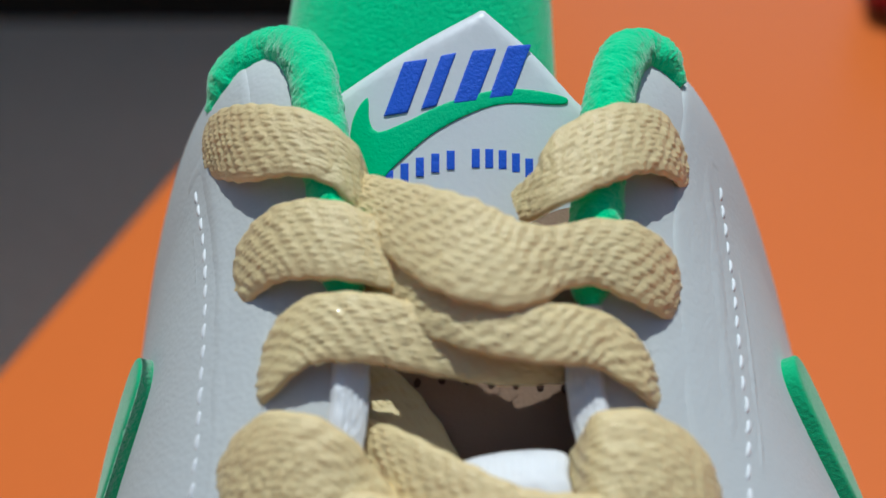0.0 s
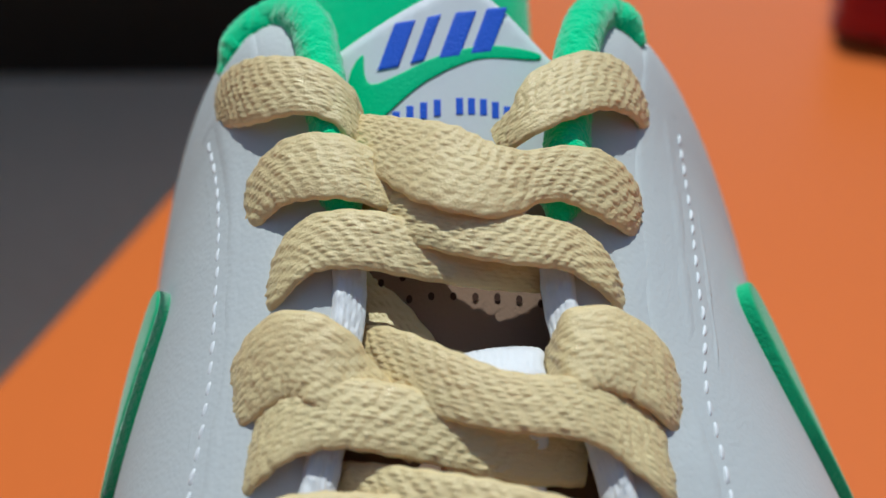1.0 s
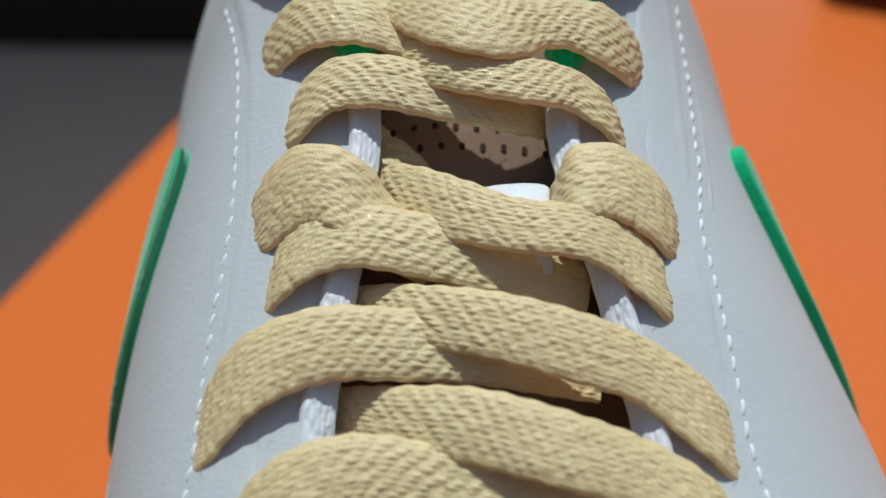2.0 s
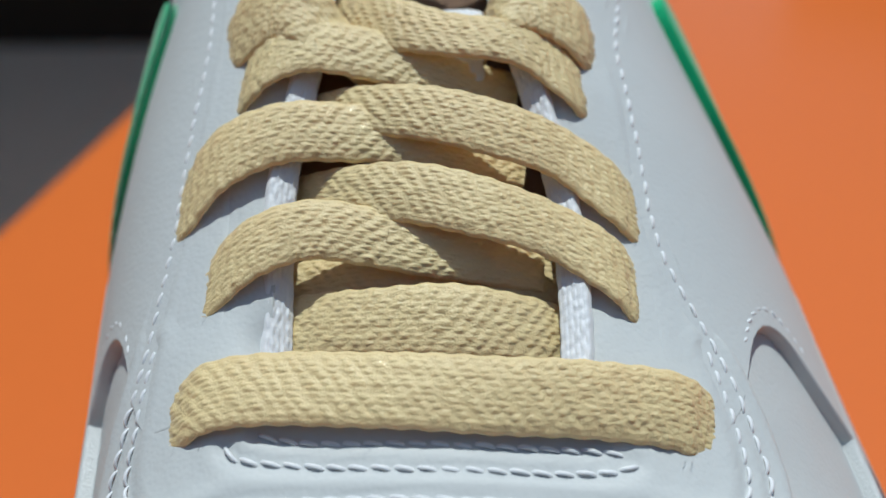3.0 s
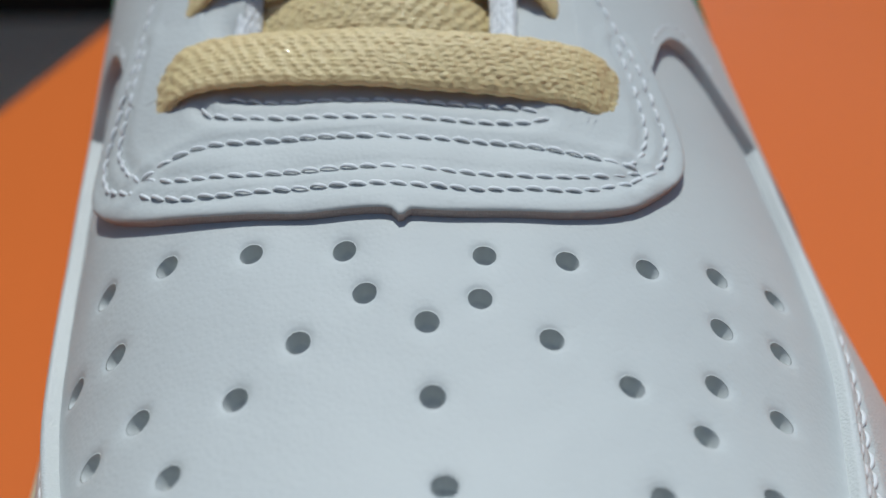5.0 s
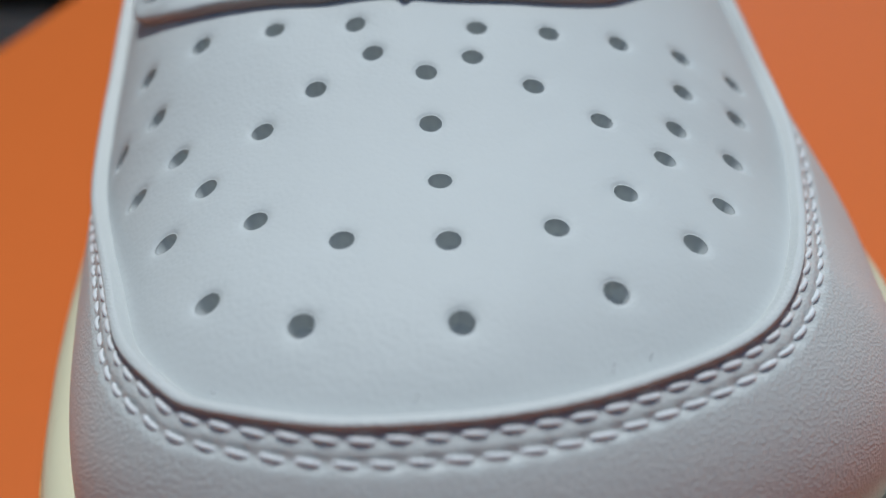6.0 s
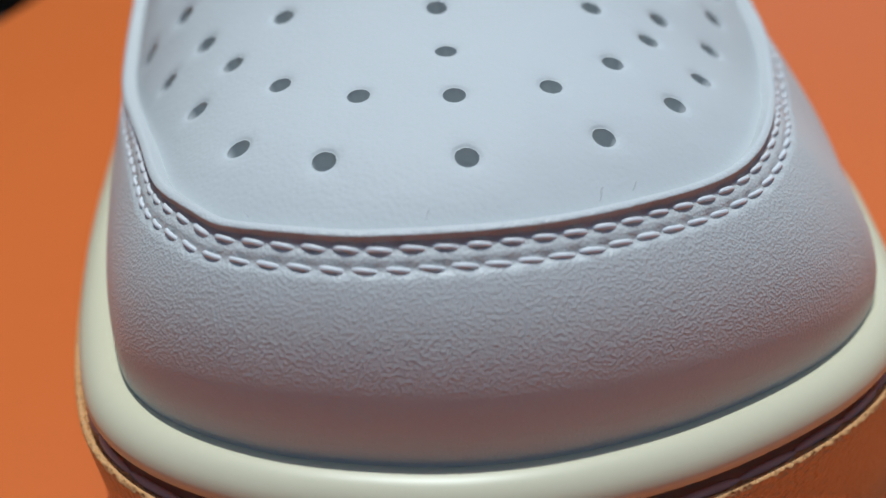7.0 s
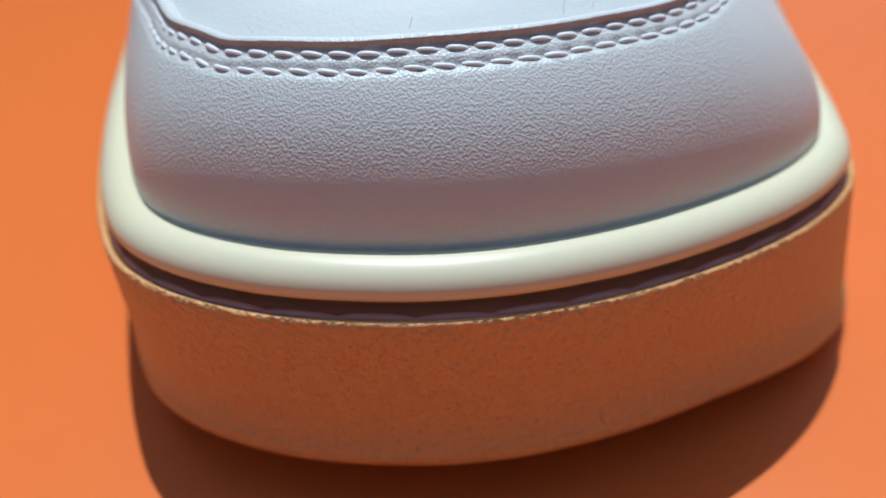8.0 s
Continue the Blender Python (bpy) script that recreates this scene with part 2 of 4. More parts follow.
def normal_at(x, y):
    e = 1.0
    n = np.stack([-(height(np.add(x, e), y) - height(np.subtract(x, e), y)) / (2 * e), -(height(x, np.add(y, e)) - height(x, np.subtract(y, e))) / (2 * e), np.ones_like(np.asarray(x, float))], -1)
    return n / np.linalg.norm(n, axis=-1, keepdims=True)

shoe = tagged(new("shoe"), "white leather sneaker with cream flat laces and green trim", "sneaker")
shoe.location = (0, 0, 0)


# ---- leather pieces ----
def line_distance(p, line):
    """The distance of plan points p to a line of points."""
    a, b = line[:-1], line[1:]
    d = b - a
    ll = (d * d).sum(1) + 1e-9
    best = np.full(len(p), 1e9)
    for q in range(0, len(a), 64):
        w = p[:, None, :] - a[None, q:q + 64]
        t = np.clip((w * d[None, q:q + 64]).sum(2) / ll[None, q:q + 64], 0, 1)
        best = np.minimum(best, np.linalg.norm(w - t[:, :, None] * d[None, q:q + 64], axis=2).min(1))
    return best


def inside(p, poly):
    x, y = p[:, 0], p[:, 1]
    hit = np.zeros(len(p), bool)
    for (x0, y0), (x1, y1) in zip(poly, np.roll(poly, -1, 0)):
        if y0 != y1:
            hit ^= ((y0 > y) != (y1 > y)) & (x < (x1 - x0) * (y - y0) / (y1 - y0) + x0)
    return hit


def on_top(p):
    """Places and normals on the smoothed top for plan points."""
    return np.column_stack([p, height(p[:, 0], p[:, 1])]), normal_at(p[:, 0], p[:, 1])


def on_side(sign):
    def place(p):
        pos, nor = [], []
        for y, z in p:
            hit = UPPER_TREE.ray_cast((sign * 150, y, z), (-sign, 0, 0))
            n = np.array(hit[1])
            pos.append(tuple(hit[0]))
            nor.append(n if n[0] * sign > 0 else -n)
        return np.array(pos), np.array(nor)
    return place


HOLE_N = 28


def patch(name, poly, lift, thick, mat, parent, place=on_top, spacing=1.0, round_=0.9, holes=(), seams=(), label="", hole_r=1.25, dent=0.30, wave=0.0, edge_mat=None):
    """A piece of leather cut to the outline poly and laid on the upper, with rounded edges, punched holes and pressed seams."""
    from mathutils.geometry import delaunay_2d_cdt
    poly = np.array(poly, float)
    edge = np.vstack([poly, poly[:1]])
    d = np.r_[0, np.cumsum(np.linalg.norm(np.diff(edge, axis=0), axis=1))]
    nb = int(d[-1] / (spacing * 0.7))
    tt = np.linspace(0, d[-1], nb, endpoint=False)
    rim = np.column_stack([np.interp(tt, d, edge[:, k]) for k in (0, 1)])
    loop = np.vstack([rim, rim[:1]])
    gx, gy = np.meshgrid(np.arange(poly[:, 0].min(), poly[:, 0].max(), spacing), np.arange(poly[:, 1].min(), poly[:, 1].max(), spacing))
    gx = gx + 0.5 * spacing * (np.arange(gx.shape[0]) % 2)[:, None]
    grid = np.column_stack([gx.ravel(), gy.ravel()])
    tangent = np.roll(rim, -1, 0) - np.roll(rim, 1, 0)
    tangent /= np.linalg.norm(tangent, axis=1)[:, None] + 1e-9
    side = np.column_stack([-tangent[:, 1], tangent[:, 0]])
    if not inside(rim[:1] + side[:1] * 0.2, rim)[0]:
        side = -side
    extra = [rim + side * f * round_ for f in (0.12, 0.4, 0.9)]
    cand = np.vstack([grid] + extra)
    cand = cand[inside(cand, rim)]
    dist = line_distance(cand, loop)
    keep = dist > 0.09 * round_
    cand, dist = cand[keep], dist[keep]
    is_grid = np.ones(len(cand), bool)
    hole_loops = []
    for hx, hy, turn in holes:
        a = np.linspace(0, 2 * math.pi, HOLE_N, endpoint=False)
        ring = np.column_stack([np.cos(a), np.sin(a)]) * hole_r
        hole_loops.append(ring + (hx, hy))
        far = np.linalg.norm(cand - (hx, hy), axis=1) > hole_r * 1.75
        cand, dist = cand[far], dist[far]
        for f in (1.08, 1.2, 1.45):
            cand = np.vstack([cand, ring * f + (hx, hy)])
            dist = np.r_[dist, np.full(HOLE_N, 9.0)]
    verts = [tuple(v) for v in rim]
    edges = [(k, (k + 1) % nb) for k in range(nb)]
    starts = []
    for ring in hole_loops:
        s = len(verts)
        starts.append(s)
        verts += [tuple(v) for v in ring]
        edges += [(s + k, s + (k + 1) % HOLE_N) for k in range(HOLE_N)]
    fixed = len(verts)
    verts += [tuple(v) for v in cand]
    vs, es, fs, ov, oe, of = delaunay_2d_cdt([Vector(v) for v in verts], edges, [], 0, 1e-4)
    pts = np.array([tuple(v) for v in vs])
    tri = np.array([tuple(f) for f in fs])
    mid = pts[tri].mean(1)
    ok = inside(mid, rim)
    for hx, hy, turn in holes:
        ok &= np.linalg.norm(mid - (hx, hy), axis=1) > hole_r
    tri = tri[ok]
    pos, nor = place(pts)
    de = line_distance(pts, loop)
    up = lift - round_ * 0.75 * (1 - np.sqrt(np.clip(1 - (1 - np.clip(de / round_, 0, 1)) ** 2, 0, 1)))
    for s in seams:
        ds = line_distance(pts, np.asarray(s)[:, :2])
        up = up - dent * np.exp(-(ds / 0.75) ** 2) + 0.18 * np.exp(-((ds - 1.7) / 0.8) ** 2)
    for hx, hy, turn in holes:
        dh = np.linalg.norm(pts - (hx, hy), axis=1)
        up = up - 0.16 * np.exp(-((dh - hole_r) / 0.25).clip(0) ** 2) - 0.10 * np.exp(-((dh - hole_r) / 0.75).clip(0) ** 2)
    if wave:
        up = up + np.array([wave * noise.noise((x * 0.07, y * 0.07, 3.0)) + 0.35 * wave * noise.noise((x * 0.22, y * 0.22, 9.0)) for x, y in pts])
    top = pos + nor * up[:, None]
    where = {tuple(np.round(v, 5)): k for k, v in enumerate(pts)}
    rows = list(top)
    faces = [tuple(int(k) for k in f) for f in tri]
    t0 = tri[0]
    flip = np.dot(np.cross(top[t0[1]] - top[t0[0]], top[t0[2]] - top[t0[0]]), nor[t0[0]]) < 0
    if flip:
        faces = [f[::-1] for f in faces]
    near = lambda q: int(np.argmin(((pts - q) ** 2).sum(1)))
    ids = [near(q) for q in rim]
    base = len(rows)
    rows += [pos[k] + nor[k] * (lift - round_ * 0.75 - thick) for k in ids]
    first_edge = len(faces)
    faces += [(ids[k], ids[(k + 1) % nb], base + (k + 1) % nb, base + k) for k in range(nb)]
    for ring, (hx, hy, turn) in zip(hole_loops, holes):
        ids = [near(q) for q in ring]
        base = len(rows)
        c = pos[ids].mean(0)
        for share, depth in ((0.985, 0.10), (0.96, 0.28), (0.94, 0.8), (0.93, 1.8), (0.80, 2.1), (0.4, 2.15)):
            rows += [c + (pos[k] - c) * share + nor[k] * (up[k] - depth) for k in ids]
        levels = [ids] + [[base + q * HOLE_N + k for k in range(HOLE_N)] for q in range(6)]
        for a, b in zip(levels[:-1], levels[1:]):
            faces += [(a[k], a[(k + 1) % HOLE_N], b[(k + 1) % HOLE_N], b[k]) for k in range(HOLE_N)]
        faces.append(tuple(levels[-1]))
    ob = mesh_part(name, np.array(rows) * MM, faces, mat, parent, label)
    if edge_mat:
        ob.data.materials.append(edge_mat)
        for k in range(first_edge, first_edge + nb):
            ob.data.polygons[k].material_index = 1
            ob.data.polygons[k].use_smooth = False
    return ob


def stitches(name, line, parent, lift, pitch=2.5, radius=0.34, mat=None, cross=0.16, dive=0.42, nors=None):
    """A row of thread stitches along a plan line (or a line in space with its normals), each a short plump strand that dives in at its ends."""
    if nors is None:
        pos3, nors = on_top(np.asarray(line, float)[:, :2])
    else:
        pos3 = np.asarray(line, float)
    d = np.r_[0, np.cumsum(np.linalg.norm(np.diff(pos3, axis=0), axis=1))]
    n = max(2, int(d[-1] / pitch))
    pitch = d[-1] / n
    rows, faces = [], []
    rng = np.random.RandomState(len(pos3) + n)
    nr, ns = 9, 8
    ss = np.linspace(-1, 1, nr)
    for k in range(n):
        at = (k + 0.5) * pitch + ss * pitch * 0.5
        pos = np.column_stack([np.interp(at, d, pos3[:, q]) for q in range(3)])
        nor = np.column_stack([np.interp(at, d, nors[:, q]) for q in range(3)])
        nor /= np.linalg.norm(nor, axis=1)[:, None]
        tan = np.gradient(pos, axis=0)
        tan /= np.linalg.norm(tan, axis=1)[:, None] + 1e-9
        b = np.cross(tan, nor)
        b /= np.linalg.norm(b, axis=1)[:, None] + 1e-9
        u = np.cross(b, tan)
        rise = lift + 0.26 - dive * np.abs(ss) ** 2.5 + rng.randn() * 0.03
        cen = pos + nor * rise[:, None] + b * (ss * cross * pitch * 0.5 + rng.randn() * 0.04)[:, None]
        rr = radius * (1 - 0.5 * np.abs(ss) ** 4) * (1 + 0.06 * rng.randn())
        s0 = len(rows)
        for j in range(nr):
            for q in range(ns):
                a = 2 * math.pi * q / ns
                rows.append(cen[j] + (b[j] * math.cos(a) * 1.15 + u[j] * math.sin(a) * 0.9) * rr[j])
        for j in range(nr - 1):
            for q in range(ns):
                faces.append((s0 + j * ns + q, s0 + j * ns + (q + 1) % ns, s0 + (j + 1) * ns + (q + 1) % ns, s0 + (j + 1) * ns + q))
    return mesh_part(name, np.array(rows) * MM, faces, mat or THREAD, parent)


def sweep(name, path, radius, mat, parent, label="", flat=1.0, rough=0.0, ns=14, n=None):
    """A padded roll along a path in millimetres."""
    path = smooth_line(path, n or max(12, len(path) * 10))
    tan = np.gradient(path, axis=0)
    tan /= np.linalg.norm(tan, axis=1)[:, None]
    up = np.array([0, -0.4, 0.92])
    rows = []
    for j, (c, t) in enumerate(zip(path, tan)):
        b = np.cross(t, up)
        b /= np.linalg.norm(b) + 1e-9
        u = np.cross(b, t)
        r = radius * min(1, 0.35 + 0.65 * math.sin(math.pi * min(max(j / (len(path) - 1), 0.0), 1.0)) * 4)
        for q in range(ns):
            a = 2 * math.pi * q / ns
            v = c + (b * math.cos(a) + u * math.sin(a) * flat) * r
            rows.append(v + (b * math.cos(a) + u * math.sin(a)) * rough * (0.6 * noise.noise(tuple(v * 0.9)) + 0.5 * noise.noise(tuple(v * 2.6))))
    faces = [(j * ns + q, j * ns + (q + 1) % ns, (j + 1) * ns + (q + 1) % ns, (j + 1) * ns + q) for j in range(len(path) - 1) for q in range(ns)]
    faces += [tuple(range(ns))[::-1], tuple((len(path) - 1) * ns + q for q in range(ns))]
    return mesh_part(name, np.array(rows) * MM, faces, mat, parent, label)


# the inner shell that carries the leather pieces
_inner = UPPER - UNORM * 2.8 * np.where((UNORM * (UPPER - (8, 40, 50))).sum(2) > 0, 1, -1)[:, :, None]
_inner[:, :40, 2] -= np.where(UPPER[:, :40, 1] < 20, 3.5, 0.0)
mesh_part("lining_shell", _inner.reshape(-1, 3) * MM, _tree_faces, LINING, shoe, "cream fabric lining, darkened for the shade inside")

MUD_EDGE = smooth_line([(-36.5, 48), (-36, 20), (-35, 0), (-33, -15), (-30.4, -25), (-25.9, -36.2), (-21.8, -46), (-16.8, -57.5), (-11.2, -64), (-6.8, -66.6), (1.4, -68.7),
                        (9, -69.1), (17, -68.4), (25, -66.3), (33, -62.8), (39.4, -58.8), (44, -54.1), (48, -46.5), (52.5, -33), (56, -16.7), (57, -1), (55, 12), (52.5, 25), (50, 48)], 300)
THROAT = [(-14.5, 91), (-10.5, 75), (-9, 57), (-11, 42), (-13, 30), (-12.5, 15), (-10.5, 10.6), (-6, 9.3), (4, 8.9), (14, 9.1), (18.5, 10.4), (20.3, 15), (20, 30), (17, 43), (13.5, 57), (15, 75), (18.5, 90)]
EYESTAY = smooth_line(THROAT + [(21.5, 93), (26.5, 91.5), (30, 86), (31.3, 76), (30.8, 67), (30.3, 59.4), (30.5, 50), (31.4, 40), (32.8, 28), (34.8, 20), (37.4, 16.2), (38.4, 12.8), (39.8, 8.7), (40.4, 3.5),
                                (39.6, -1), (36.7, -5.1), (31.7, -8.9), (25.7, -10.7), (17.5, -11), (11, -11.6), (9.0, -11.7), (8.5, -12.0), (7.8, -12.9), (7.1, -12.0), (6.6, -11.7), (4.4, -11.5), (-4.2, -11), (-15.4, -9.6), (-24, -6.1), (-28.1, -2),
                                (-30, 2.4), (-30.2, 8.8), (-29.1, 15.8), (-27.5, 26.8), (-27.2, 35), (-26.2, 45), (-25.6, 57), (-26.5, 70.8), (-28, 79), (-29.5, 88), (-25, 93), (-20, 94.5)], 520, True)
# stitch lines, in plan
SEAM_TAB = [smooth_line(q, 90) for q in (
    [(-12.8, 6.0), (-7.6, 4.9), (0.9, 4.2), (9.8, 3.9), (18.8, 3.9), (23.3, 3.6)],
    [(-16.1, 5.4), (-14.1, 3.8), (-9.8, 2.9), (1, 1.7), (12.7, 1.4), (21.6, 1.8), (24.6, 2.7)],
    [(-22, -2.3), (-16.6, -0.6), (-10.6, -0.7), (-1.8, -1.1), (6.8, -1.6), (15.4, -1.5), (24.1, -2), (29.9, -2.6), (34.1, -2.7)],
    [(-21.4, -2.6), (-17.3, -4.5), (-10.1, -5.7), (-1.6, -6), (6.7, -6.3), (15.1, -6.4), (23.5, -6.4), (30.6, -5), (34.3, -3.3)],
    [(-23.5, -3.1), (-19.5, -5.9), (-13.9, -7.9), (-4.3, -8.3), (4, -8.7), (12.2, -8.8), (20.4, -8.5), (27.8, -7.7), (33, -5.2)])]
SEAM_LEFT = smooth_line([(-28.2, 84), (-26.2, 76.9), (-25, 69.6), (-24.4, 60), (-24.3, 52), (-25.1, 44.2), (-26, 35), (-26.3, 25.9), (-26.6, 17), (-27.6, 9.5), (-28.3, 4.5), (-26.6, -0.2), (-23.5, -3.1)], 200)
SEAM_LEFT_TWIN = smooth_line([(-25.2, 18), (-25.9, 10), (-26.2, 5), (-24.6, 1), (-22.2, -2.2)], 60)
SEAM_RIGHT = smooth_line([(29.8, 84), (29.6, 73.5), (29, 66), (28.7, 58.5), (28.6, 51), (29.9, 45), (30.9, 35.5), (31.8, 25.4), (34.6, 17.5), (37, 9), (38, 3.5), (36.6, -1.5), (33, -5.2)], 200)
SEAM_RIGHT_TWIN = smooth_line([(33.6, 16), (35.2, 8.4), (35.7, 3.2), (34.6, -0.5), (32.6, -3)], 60)


def drawn_in(line, most=2.3):
    """Moves the outer lines of the eyestay inwards towards the back, as the leather rises there."""
    line = np.array(line, float)
    share = np.clip((line[:, 1] - 12) / 18, 0, 1) * most
    mid = np.interp(line[:, 1], (0, 60, 95), (8, 3, 2))
    outer = np.clip((np.abs(line[:, 0] - mid) - 16) / 6, 0, 1)
    line[:, 0] -= np.sign(line[:, 0] - mid) * share * outer
    line[:, 0] += np.where(line[:, 0] > mid + 20, 1.5 * np.clip((line[:, 1] - 46) / 12, 0, 1), 0)
    line[:, 1] -= 0.5 * np.clip((-5 - line[:, 1]) / 3, 0, 1) * (most > 2)
    return line


EYESTAY, SEAM_LEFT, SEAM_RIGHT = drawn_in(EYESTAY), drawn_in(SEAM_LEFT), drawn_in(SEAM_RIGHT)
SEAM_LEFT_TWIN, SEAM_RIGHT_TWIN = drawn_in(SEAM_LEFT_TWIN, 1.0), drawn_in(SEAM_RIGHT_TWIN, 1.0)
# perforations, in plan
HOLES = [(-17.7, -14.4), (-8, -15.4), (2, -16.2), (16.6, -16.6), (25.3, -16.6), (34, -15.8), (42.4, -13.6), (50, -12.2), (4.4, -21.6), (16, -22.2), (10.7, -25.2), (22.9, -26.6),
         (-1.9, -26.8), (41.4, -20.9), (48.5, -20.5), (-25.8, -13.4), (-22.5, -22.3), (-28.4, -21.9), (-7.5, -32.1), (11.3, -33.3), (30.2, -31.1), (39.3, -28.6), (46, -30.1), (-17.8, -31.5),
         (-22.9, -33.6), (-12.9, -38.9), (12.4, -42.5), (36.8, -35.2), (31.4, -42.9), (42.4, -40.6), (-16.5, -44.9), (-6.2, -46.3), (3, -50.8), (13.3, -51.4), (23.8, -49.2), (37.8, -48.4),
         (-9.4, -56.4), (0.1, -60.6), (14.5, -60.9), (28.8, -56.5)]
_mt = np.gradient(MUD_EDGE, axis=0)
_mt /= np.linalg.norm(_mt, axis=1)[:, None]
_mn = np.column_stack([_mt[:, 1], -_mt[:, 0]])
VAMP = np.vstack([(MUD_EDGE + _mn * 2.2)[30:-30:3], [(45, 27), (24, 28), (20.5, 8.5), (-11.5, 8.5), (-13, 28), (-30, 27)]])
vamp = patch("vamp", VAMP, 0.0, 0.6, LEATHER, shoe, holes=[(x, y, 0.0) for x, y in HOLES], label="smooth white leather toe panel with punched holes", spacing=1.0, wave=0.25)


def index_at(y, left):
    """The step along the outline at which that side of the shoe passes y."""
    if left:
        return float(np.interp(-y, -OUTLINE[:TOE, 1], np.arange(TOE)))
    q = np.arange(TOE, int(NU * 0.86))
    return float(np.interp(y, OUTLINE[q, 1], q))


def upper_at(f, r):
    i = int(math.floor(f)) % NU
    a = f - math.floor(f)
    q = (1 - (1 - min(max(r, 0), 1)) ** (1 / 1.5)) * 200
    j = min(int(q), 199)
    c = q - j
    u, v = UPPER_FINE[i], UPPER_FINE[(i + 1) % NU]
    return (u[j] * (1 - c) + u[j + 1] * c) * (1 - a) + (v[j] * (1 - c) + v[j + 1] * c) * a


def side_sheet(name, steps, top_r, lift, mat, label="", ends=True, seams=(), rows=34, roll=1.2, step_at=None, drop=None):
    """A sheet over the upper's side from the share top_r(step) down to the sole, lifted off it, with a rolled upper edge."""
    pos, nor = [], []
    for k, f in enumerate(steps):
        r0 = top_r(k, f)
        for j in range(rows):
            s = (j / (rows - 1)) ** 1.4
            r = min(r0 + (1 - r0) * (1 - (1 - s) ** 1.35), 0.99995)
            if step_at:
                f = step_at(k, r)
            p = upper_at(f, r)
            e = 0.004
            q = min(r, 0.992)
            pu, pr = upper_at(f + 0.7, q) - upper_at(f - 0.7, q), upper_at(f, q + e) - upper_at(f, q - e)
            n = np.cross(pr, pu)
            n /= np.linalg.norm(n) + 1e-9
            if n[2] < -0.2 or (n[0] * (p[0] - 8) + n[1] * min(0, p[1] - 20) + 20 * n[2]) < 0:
                n = -n
            pos.append(p)
            nor.append(n)
    pos, nor = np.array(pos), np.array(nor)
    nk = len(steps)
    from_top = np.zeros(nk * rows)
    for k in range(nk):
        seg = np.linalg.norm(np.diff(pos[k * rows:(k + 1) * rows], axis=0), axis=1)
        from_top[k * rows:(k + 1) * rows] = np.r_[0, np.cumsum(seg)]
    x = np.clip(from_top / roll, 0, 1)
    up = lift - roll * 0.7 * (1 - np.sqrt(1 - (1 - x) ** 2))
    mid_line = pos[rows // 5::rows]
    run = np.repeat(np.r_[0, np.cumsum(np.linalg.norm(np.diff(mid_line, axis=0), axis=1))], rows)
    for s, depth in seams:
        up = up - depth * np.exp(-((from_top - s) / 0.62) ** 2) * (0.75 + 0.35 * np.cos(2 * math.pi * run / 3.1))
    if drop:
        x = np.clip((from_top - drop[0]) / 0.45, 0, 1)
        up = up - drop[1] * x * x * (3 - 2 * x)
    if ends:
        for k in range(nk):
            e = min(k, nk - 1 - k)
            if e < 3:
                up[k * rows:(k + 1) * rows] -= (0.9, 0.35, 0.1)[e]
    out = pos + nor * up[:, None]
    skirt = pos[::rows] - nor[::rows] * 0.3
    verts = list(out) + list(skirt)
    faces = grid_faces(nk, rows) + [(k * rows, nk * rows + k, nk * rows + k + 1, (k + 1) * rows) for k in range(nk - 1)]
    for k in (0, nk - 1):
        b = len(verts)
        verts += list(pos[k * rows:(k + 1) * rows] - nor[k * rows:(k + 1) * rows] * 0.3)
        faces += [(k * rows + j, k * rows + j + 1, b + j + 1, b + j) for j in range(rows - 1)]
    ob = mesh_part(name, np.array(verts) * MM, faces, mat, shoe, label)
    if drop:
        ob.data.materials.append(drop[2])
        for f in ob.data.polygons[:(nk - 1) * (rows - 1)]:
            d = from_top[list(f.vertices)].mean()
            if drop[0] + 0.02 < d < drop[0] + 0.85:
                f.material_index = 1

    def along(dist, k0, k1):
        """The line on this sheet that keeps a distance from its upper edge, with its normals."""
        p, n = [], []
        for k in range(k0, k1):
            ft = from_top[k * rows:(k + 1) * rows]
            p.append([np.interp(dist, ft, pos[k * rows:(k + 1) * rows, q]) for q in range(3)])
            n.append([np.interp(dist, ft, nor[k * rows:(k + 1) * rows, q]) for q in range(3)])
        return np.array(p), np.array(n)
    return ob, along


def mud_share(k, f):
    """Where the line from the top edge to the sole crosses the toe band's edge."""
    a, b = upper_at(f, 0.0)[:2], upper_at(f, 1.0)[:2]
    d = b - a
    best = 0.75
    p, q = MUD_EDGE[:-1] - a, MUD_EDGE[1:] - MUD_EDGE[:-1]
    den = d[0] * q[:, 1] - d[1] * q[:, 0]
    t = (p[:, 0] * q[:, 1] - p[:, 1] * q[:, 0]) / np.where(abs(den) < 1e-9, 1e-9, den)
    s = (p[:, 0] * d[1] - p[:, 1] * d[0]) / np.where(abs(den) < 1e-9, 1e-9, den)
    ok = (s >= -0.01) & (s <= 1.01) & (t > 0.05) & (t < 1)
    return float(t[ok][0]) if ok.any() else best


_i0, _i1 = index_at(40, True), index_at(40, False)
# the brown strip under the rolled edge is shade put into the colour
toe_band, band_line = side_sheet("toe_band", np.linspace(_i0, _i1, 420), mud_share, 1.6, LEATHER_GRAINED, "white grained leather band round the toe", seams=((1.9, 0.2), (3.8, 0.42)), rows=110, roll=0.8, drop=(0.8, 0.7, RAW_EDGE_AND_SHADE))
for _off, _dip in ((1.9, 0.72), (3.8, 0.52)):
    _p, _n = band_line(_off, 60, 372)
    stitches("seam", _p, toe_band, _dip, 3.1, 0.25, cross=0.10, dive=0.6, nors=_n)


